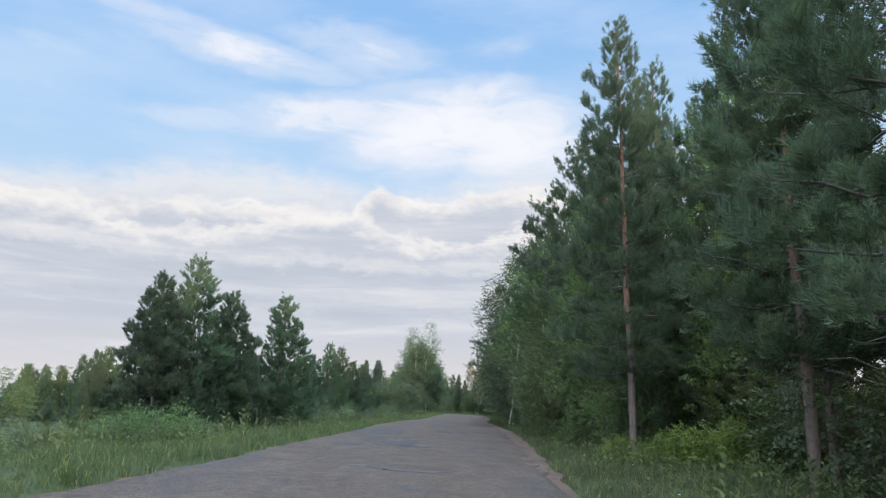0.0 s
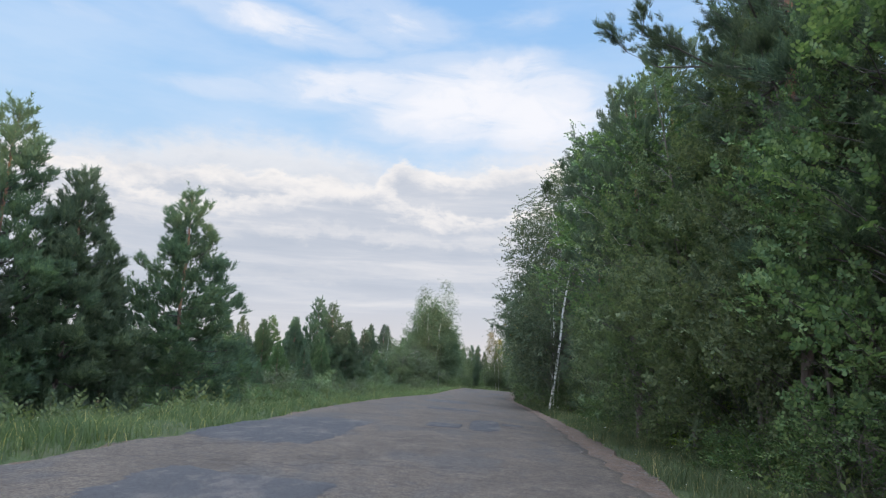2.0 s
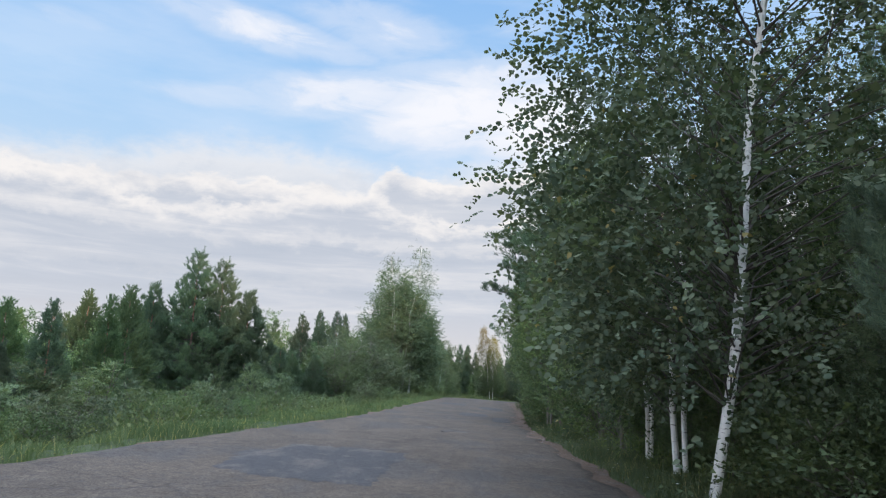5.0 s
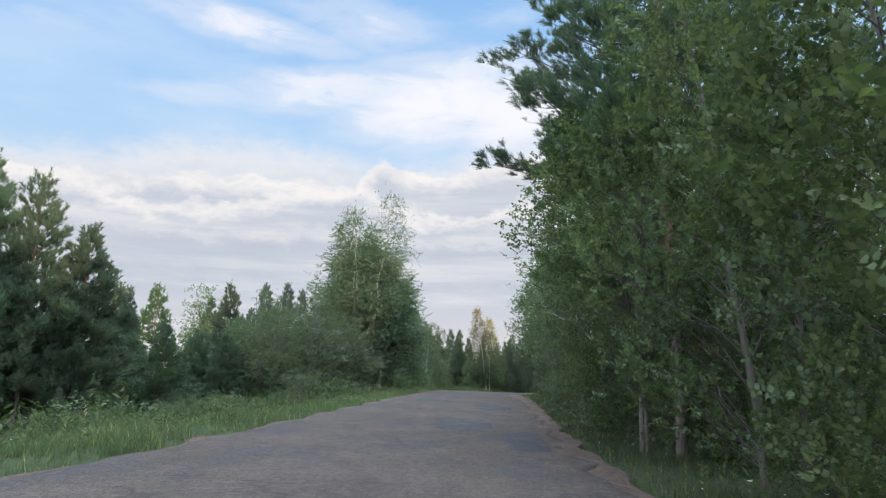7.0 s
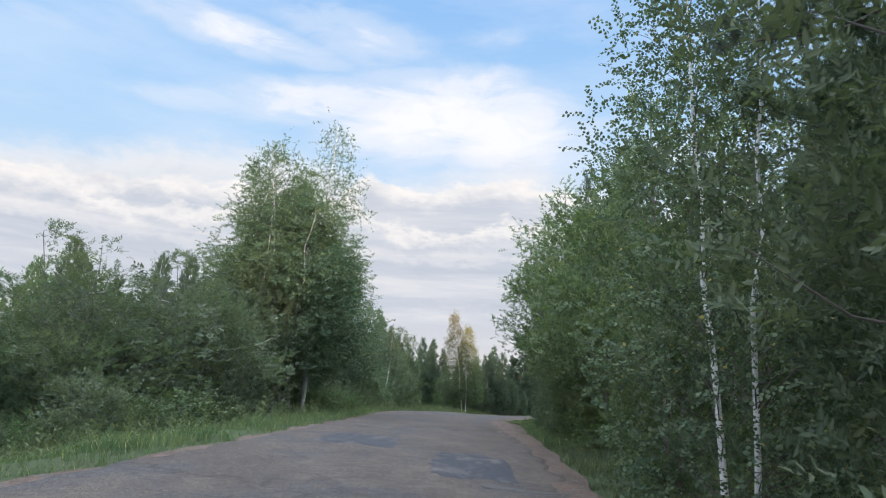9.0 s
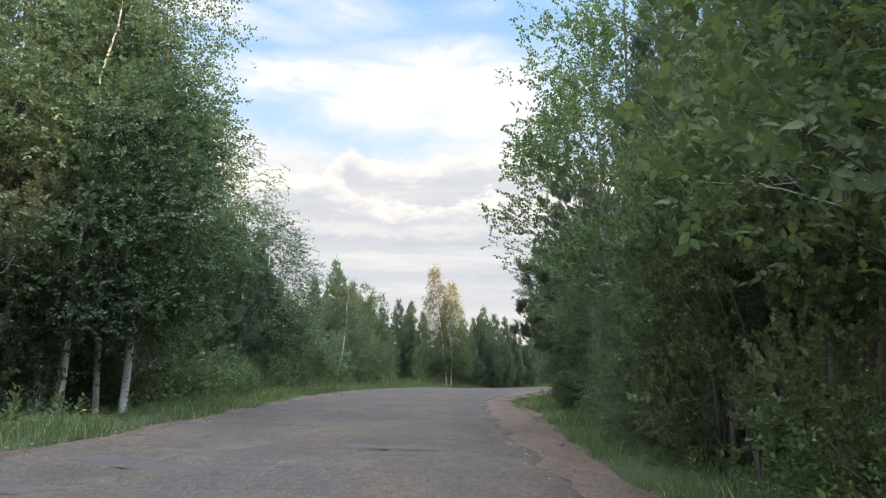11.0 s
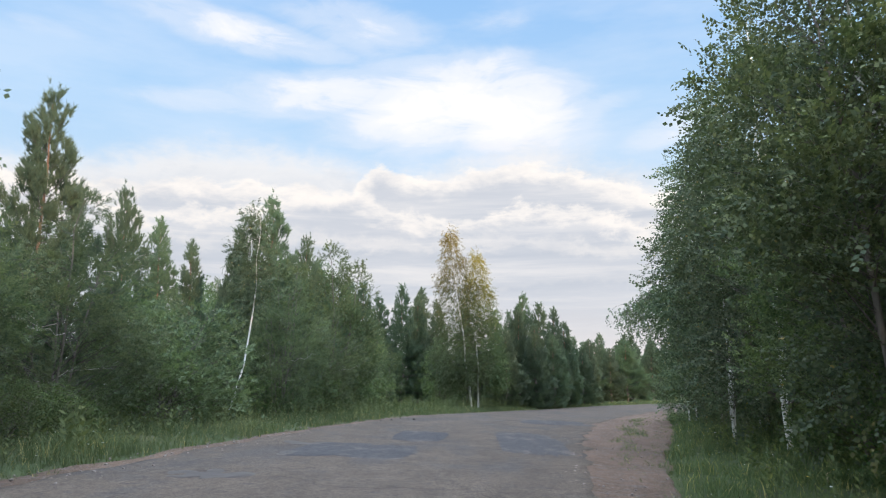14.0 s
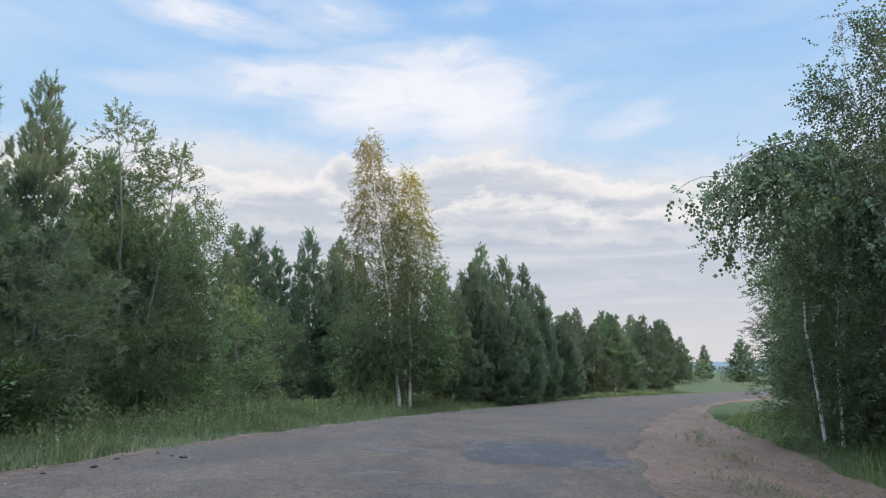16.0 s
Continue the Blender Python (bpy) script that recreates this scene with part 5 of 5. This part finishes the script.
for x, y, h in [(11.0, 195.5, 6.0), (12.6, 198, 6.4), (14.8, 199.5, 7.0), (17.2, 201.4, 7.3), (19.6, 203.2, 7.0), (21.8, 205.4, 6.4), (13.5, 203, 6.2), (15.2, 207, 7.0), (17.4, 214, 7.6), (19.2, 219, 7.8), (21.8, 224, 8.0), (25.2, 226, 8.2), (28.0, 227, 7.6), (31.0, 231, 7.4), (22.6, 229, 8.6), (27.4, 234, 8.8)]:
    plant(rng.choice(["pine_far", "pine_bushy", "pine_open"]), x + rng.uniform(-0.8, 0.8), y + rng.uniform(-1, 1), h * rng.uniform(0.78, 1.08), wide=rng.uniform(1.1, 1.6))
plant("willow_a", 17.6, 210, 4.4)
for x, y, h in [(-12, 180, 4.4), (-9, 181.5, 4), (-6, 186, 4.4), (-3, 187, 4), (0, 189, 4.2), (3, 191, 4), (6, 191, 4), (9, 194, 3.6), (12, 202, 3.8), (-15, 187, 4.6), (-19, 186, 5),
                (15, 221, 4.2), (19, 232, 4.6), (23, 244, 4.6), (28, 244, 4.6), (33, 246, 4.4), (38, 244, 4), (43, 240, 4.2), (10, 207, 4.2), (-22, 190, 6), (-27, 185, 6)]:
    plant("broad_far", x, y, h, wide=1.9, label="dense dark undergrowth below the pines")
for x in range(-60, 60, 5):
    plant(rng.choice(["pine_far", "broad_far"]), x + rng.uniform(-2, 2), 262 + rng.uniform(-8, 8) + max(0, x) * 0.4, rng.uniform(6, 9), wide=1.5)
# young growth filling the left-hand wood
def capped(x, y, h):
    """Trees of the open meadow are the lower the nearer they stand to the road's first stretch."""
    rise = 0.088 if x > 0.9 - 0.42 * (y - 36) else 0.064
    return min(h, 1.1 + rise * math.hypot(x - 0.9, y - 36)) if y < 120 else h


for _ in range(40):
    x, y = rng.uniform(-24, -10.5), rng.uniform(118, 180)
    plant(rng.choice(["pine_far", "pine_far_slim", "broad_far", "birch_far"]), x, y, rng.uniform(6.4, 9.2), wide=rng.uniform(0.9, 1.2))
for _ in range(40):
    x, y = rng.uniform(-62, -22), rng.uniform(50, 175)
    plant(rng.choice(["pine_far", "pine_far_lit", "pine_far_slim", "broad_far"]), x, y, capped(x, y, rng.uniform(4.2, 7.4)), wide=rng.uniform(0.9, 1.3))
for _ in range(34):
    x, y = rng.uniform(-20, -10.5), rng.uniform(40, 106)
    if 76 < y < 97:
        continue
    plant(rng.choice(["pine_far", "pine_far_lit", "pine_bushy", "pine_far_lit"]), x, y, capped(x, y, rng.uniform(2.8, 5.4)), wide=rng.uniform(0.9, 1.2))
BUSHES = ((0, 12, 25, 40, 55, 64, 72, 84, 92, 100, 110, 120, 130, 142, 150, 158, 175), (-6.2, -6.2, -6.8, -7.2, -7.8, -6.4, -6.2, -7.4, -7.6, -7.0, -6.4, -5.8, -6.6, -6.6, -5.4, -5.6, -5.4))
for y in np.arange(6, 104, 2.2):
    edge = float(np.interp(y, *BUSHES))
    tall = rng.choice((0.7, 0.9, 1.1) if y < 57 or 74 < y < 97 else (1.2, 1.6, 2.0) if y < 60 else (1.4, 1.8, 2.3))
    plant("willow_b" if tall > 2 else rng.choice(["willow_b", "shrub_a", "shrub_b"]), edge - rng.uniform(0.6, 2.4), y + rng.uniform(-1.0, 1.0), tall * rng.uniform(0.75, 1.25), wide=rng.uniform(0.8, 1.3), label="leafy roadside bush at the edge of the meadow")
for y in np.arange(119, 168, 1.8):
    if 142 < y < 147:
        continue
    plant(rng.choice(["willow_b", "shrub_a", "shrub_b"]), float(np.interp(y, *BUSHES)) - rng.uniform(0.5, 1.8), y, rng.uniform(1.0, 2.6), wide=rng.uniform(0.8, 1.2), label="leafy young growth at the foot of the wood")
# darker growth behind them, down the bank
for _ in range(60):
    y = rng.uniform(24, 103)
    low = y < 58 or 72 < y < 97
    plant(rng.choice(["pine_bushy", "pine_far", "broad_far", "willow_b"]), float(np.interp(y, *BUSHES)) - rng.uniform(2.6, 7.0), y, rng.uniform(0.9, 1.5) if low else rng.uniform(1.8, 3.2), wide=rng.uniform(1.0, 1.5), label="low dense young growth below the road bank")
for _ in range(26):
    x, y = rng.uniform(-42, -19), rng.uniform(62, 132)
    plant(rng.choice(["pine_far", "pine_far_lit", "pine_far", "broad_far"]), x, y, capped(x, y, rng.uniform(3.2, 6.0)), wide=rng.uniform(0.9, 1.2))
for _ in range(90):
    x, y = rng.uniform(-58, -13), rng.uniform(84, 134)
    plant(rng.choice(["broad_far", "pine_bushy", "pine_far"]), x, y, rng.uniform(2.2, 3.6), wide=rng.uniform(1.3, 1.9), label="low dense young growth in the meadow")
for _ in range(50):
    x, y = rng.uniform(-46, -13), rng.uniform(50, 84)
    plant(rng.choice(["broad_far", "pine_bushy", "pine_far"]), x, y, rng.uniform(1.5, 2.4), wide=rng.uniform(1.4, 2.0), label="low dense young growth in the meadow")
for _ in range(34):
    x, y = rng.uniform(-21, -9.5), rng.uniform(8, 31)
    plant(rng.choice(["willow_b", "shrub_a", "broad_far"]), x, y, rng.uniform(0.9, 1.6), wide=rng.uniform(1.3, 1.9), label="low dense young growth in the meadow")
for x, y, h in [(-33.6, 100, 6.3), (-31.6, 101, 7.8), (-40.6, 100, 5.4), (-25, 95, 6.9), (-36, 108, 7.6), (-45, 112, 7.0), (-28, 104, 7.0), (-22, 97, 6.6), (-50, 128, 8.4), (-39, 76, 7.0), (-36, 66, 5.4)]:
    plant("pine_far_lit" if h > 6.6 else "pine_far", x, y, h, wide=1.15)
# shrubs along both sides
for _ in range(150):
    y = rng.uniform(8, 172)
    if 104 < y < 117 or 142 < y < 147:
        continue
    plant(rng.choice(["shrub_a", "shrub_b"]), float(np.interp(y, *BUSHES)) - rng.uniform(0, 3.0), y, rng.choice((0.6, 0.9, 1.2, 1.5)), wide=rng.uniform(0.7, 1.2))
for _ in range(34):
    y = rng.uniform(26, 160)
    edge = float(np.interp(y, (10, 30, 45, 60, 70, 82, 100, 110, 134, 145, 160), (6.5, 5.2, 5.2, 5.0, 3.7, 3.6, 4.6, 5.6, 7.6, 9.6, 14)))
    plant(rng.choice(["shrub_a", "shrub_b"]), edge + rng.uniform(0, 1.6), y, rng.uniform(0.9, 2.0), wide=rng.uniform(0.8, 1.2))


# ---------------------------------------------------------------- grass and weeds
def shape_tuft(blades, h, w, rng):
    v, f = [], []
    for _ in range(blades):
        a, r, hh = rng.uniform(0, 2 * np.pi), rng.uniform(0.0, 0.07), h * rng.uniform(0.55, 1.1)
        bend, b = rng.uniform(0.2, 0.85) * hh, rng.uniform(0, 2 * np.pi)
        o = np.array((np.cos(a) * r, np.sin(a) * r, 0))
        s = np.array((-np.sin(b), np.cos(b), 0)) * w * 0.5
        mid = o + np.array((np.cos(b) * bend * 0.3, np.sin(b) * bend * 0.3, hh * 0.6))
        tip = o + np.array((np.cos(b) * bend, np.sin(b) * bend, hh))
        k = len(v)
        v += [o - s, o + s, mid + s * 0.8, tip, mid - s * 0.8]
        f += [(k, k + 1, k + 2), (k, k + 2, k + 4), (k + 4, k + 2, k + 3)]
    return np.array(v), np.array(f)


def sow(name, label, category, xs, ys, shape, mat, size=(0.7, 1.3), seed=0, sink=0.02):
    r = np.random.default_rng(seed)
    n = len(xs)
    a, s = r.uniform(0, 2 * np.pi, n), r.uniform(*size, n)
    s *= 0.82 + 0.55 * bumps(np.asarray(xs) * 1.0, np.asarray(ys), 0.9, 0.7)
    m = np.zeros((n, 3, 3))
    m[:, 0, 0], m[:, 0, 1], m[:, 1, 0], m[:, 1, 1], m[:, 2, 2] = np.cos(a) * s, -np.sin(a) * s, np.sin(a) * s, np.cos(a) * s, s
    m[:, 0, 2], m[:, 1, 2] = r.normal(0, 0.12, n), r.normal(0, 0.12, n)
    v, f = spread(shape[0], shape[1], m, np.stack([xs, ys, ground_z(xs, ys) - sink], 1))
    return tagged(part(name, mesh_from(name, v, f), mat), label, category, kind="stuff")


def verge(n, side, y0, y1, depth, seed, power=1.0, start=0.05):
    r = np.random.default_rng(seed)
    ys = r.uniform(y0, y1, n)
    l, rt, g = road_span(ys)
    k = r.uniform(0, 1, n) ** power * depth + start
    wob = 0.18 * bumps(ys, ys * 0.3, 0.8, seed)
    w = np.interp(ys, (-40, 60, 110, 135, 170, 190), (0.06, 0.08, 0.35, 0.55, 0.3, 0.2))
    return (l - w * 0.6 - k + wob if side < 0 else g - 0.12 + k + wob), ys


rs = np.random.default_rng(3)
tuft = [shape_tuft(7, 0.16, 0.006, rs), shape_tuft(10, 0.23, 0.0065, rs), shape_tuft(9, 0.24, 0.008, rs)]
for i, (side, y0, y1, depth, n, kind) in enumerate([(-1, 2, 60, 3.6, 20000, 1), (-1, 60, 130, 3.4, 20000, 1), (-1, 125, 200, 3.4, 16000, 2), (1, 2, 62, 3.6, 18000, 1), (1, 60, 104, 1.6, 7000, 0), (1, 104, 170, 4.0, 15000, 1)]):
    xs, ys = verge(n, side, y0, y1, depth, 20 + i, 0.8)
    sow("verge_grass", "tall green uncut grass on the road verge", "grass", xs, ys, tuft[kind], M_GRASS, (0.5, 1.5), 40 + i)
# short grass at the very edge, and sparse tufts on the gravel
for side, n in ((-1, 6000), (1, 5000)):
    xs, ys = verge(n, side, 2, 185, 0.55, 60 + side, 1.6, -0.1)
    sow("edge_grass", "short grass at the edge of the asphalt", "grass", xs, ys, tuft[0], M_GRASS, (0.25, 0.65), 70 + side)
ys = rs.normal(151, 6.5, 900)
l, r_, g = road_span(ys)
sow("gravel_grass", "thin tufts of grass growing in the gravel", "grass", r_ + (g - r_) * (0.50 + 0.07 * rs.normal(0, 1, 900) + 0.06 * np.sin(ys * 0.9)), ys, tuft[0], M_GRASS, (0.35, 1.0), 81, -0.085)
ys = rs.uniform(100, 172, 3600)
l, r_, g = road_span(ys)
sow("gravel_grass", "ragged grass creeping over the edge of the gravel", "grass", g + np.abs(rs.normal(0, 0.3, 3600)) * np.where(rs.uniform(0, 1, 3600) < 0.7, -1, 1), ys, tuft[0], M_GRASS, (0.25, 0.9), 83, -0.03)
# leafy weeds
weed = shape_spray(9, 0.6, 0.13, 0.4, rs)
weed = (weed[0][:, (0, 2, 1)] * (1, -1, 1), weed[1])
for i, (side, y0, y1, depth, n) in enumerate([(-1, 2, 185, 4.2, 9000), (1, 5, 170, 4.0, 6000)]):
    xs, ys = verge(n, side, y0, y1, depth, 90 + i, 0.6, 0.7)
    sow("verge_weeds", "leafy green weeds among the verge grass", "weeds", xs, ys, weed, M_WEED, (0.45, 1.25) if side < 0 else (0.4, 1.0), 95 + i)
# seed stalks
sv, sf = shape_tuft(1, 0.95, 0.008, rs)
head_v, head_f = shape_spray(7, 0.22, 0.05, 0.4, rs)
head_v = head_v[:, (0, 2, 1)] * (0.6, -0.6, 1) + sv[3] - (0, 0, 0.12)
stalk = (np.concatenate([sv, head_v]), np.concatenate([sf, head_f + len(sv)]))
for i, (side, n) in enumerate([(-1, 520), (1, 260)]):
    xs, ys = verge(n, side, 2, 180, 5.0, 110 + i, 0.7, 0.5)
    sow("seed_stalks", "pale dry seed stalks above the grass", "grass", xs, ys, stalk, M_SEED, (0.5, 0.9), 112 + i)
# flowers: small discs of petals on thin stems
pet = [(0, 0, 0.42)] + [(0.03 * math.cos(a), 0.03 * math.sin(a), 0.43) for a in np.linspace(0, 2 * np.pi, 7)[:-1]]
flower = (np.array(pet), np.array([(0, 1 + k, 1 + (k + 1) % 6) for k in range(6)]))
for i, (side, n, mat, text) in enumerate([(1, 420, M_PETAL, "small white flowers in the verge grass"), (-1, 260, M_PETAL, "small white flowers in the verge grass"), (1, 60, M_YELLOW, "small yellow flowers in the verge grass")]):
    xs, ys = verge(n, side, 5, 165, 2.6, 130 + i, 1.0, 0.2)
    sow("verge_flowers", text, "flowers", xs, ys, flower, mat, (0.4, 0.9), 135 + i, 0.0)

# loose stones on the gravel and along the broken edge
ico = bmesh.new()
bmesh.ops.create_icosphere(ico, subdivisions=1, radius=0.5)
pv = np.array([v.co[:] for v in ico.verts]) * (1, 0.8, 0.55) * (1 + 0.18 * rs.normal(0, 1, (len(ico.verts), 1)))
pf = np.array([[v.index for v in f.verts] for f in ico.faces])
ico.free()
ys = np.concatenate([rs.uniform(4, 165, 700), rs.uniform(104, 170, 900)])
l, r_, g = road_span(ys)
xs = r_ + rs.uniform(-0.3, 1.05, len(ys)) * (g - r_)
yl = rs.uniform(100, 178, 2200)
xl = road_span(yl)[0] - rs.uniform(-0.45, 0.6, 2200)
xs, ys = np.concatenate([xs, xl]), np.concatenate([ys, yl])
n = len(xs)
size = 0.006 + 0.026 * rs.uniform(0, 1, n) ** 4
a = rs.uniform(0, 2 * np.pi, n)
m = np.zeros((n, 3, 3))
m[:, 0, 0], m[:, 0, 1], m[:, 1, 0], m[:, 1, 1], m[:, 2, 2] = np.cos(a) * size, -np.sin(a) * size, np.sin(a) * size, np.cos(a) * size, size
v, f = spread(pv, pf, m * 2, np.stack([xs, ys, lay(xs, ys) + 0.03 + 0.2 * size], 1))
tagged(part("loose_stones", mesh_from("loose_stones", v, f), M_STONE), "loose stones scattered on the gravel", "stones", kind="stuff")

# lumps broken off the asphalt, lying along its edge
lump = mesh_from("asphalt_lump", pv * (1.0, 1.0, 0.8), pf, False)
lump.materials.append(M_POTHOLE)
for k, (x, y, d) in enumerate([(-1.95, 151.0, 0.13), (-2.05, 151.9, 0.10), (-1.2, 152.3, 0.16), (-1.8, 152.8, 0.09), (-1.45, 152.5, 0.07), (-2.25, 150.3, 0.08), (-3.1, 126.2, 0.10), (-3.3, 127.4, 0.07), (3.15, 110.2, 0.08)]):
    ob = new("asphalt_lump", lump)
    ob.matrix_basis = pose(x, y, float(road_height(np.array(x), np.array(y))) + 0.14 * d, 0, 0, 47 * k) @ Matrix.Diagonal((d, d, d * 0.8, 1))
    tagged(ob, "dark lump of broken asphalt lying on the road", "asphalt lump", "lumps along the road edge")
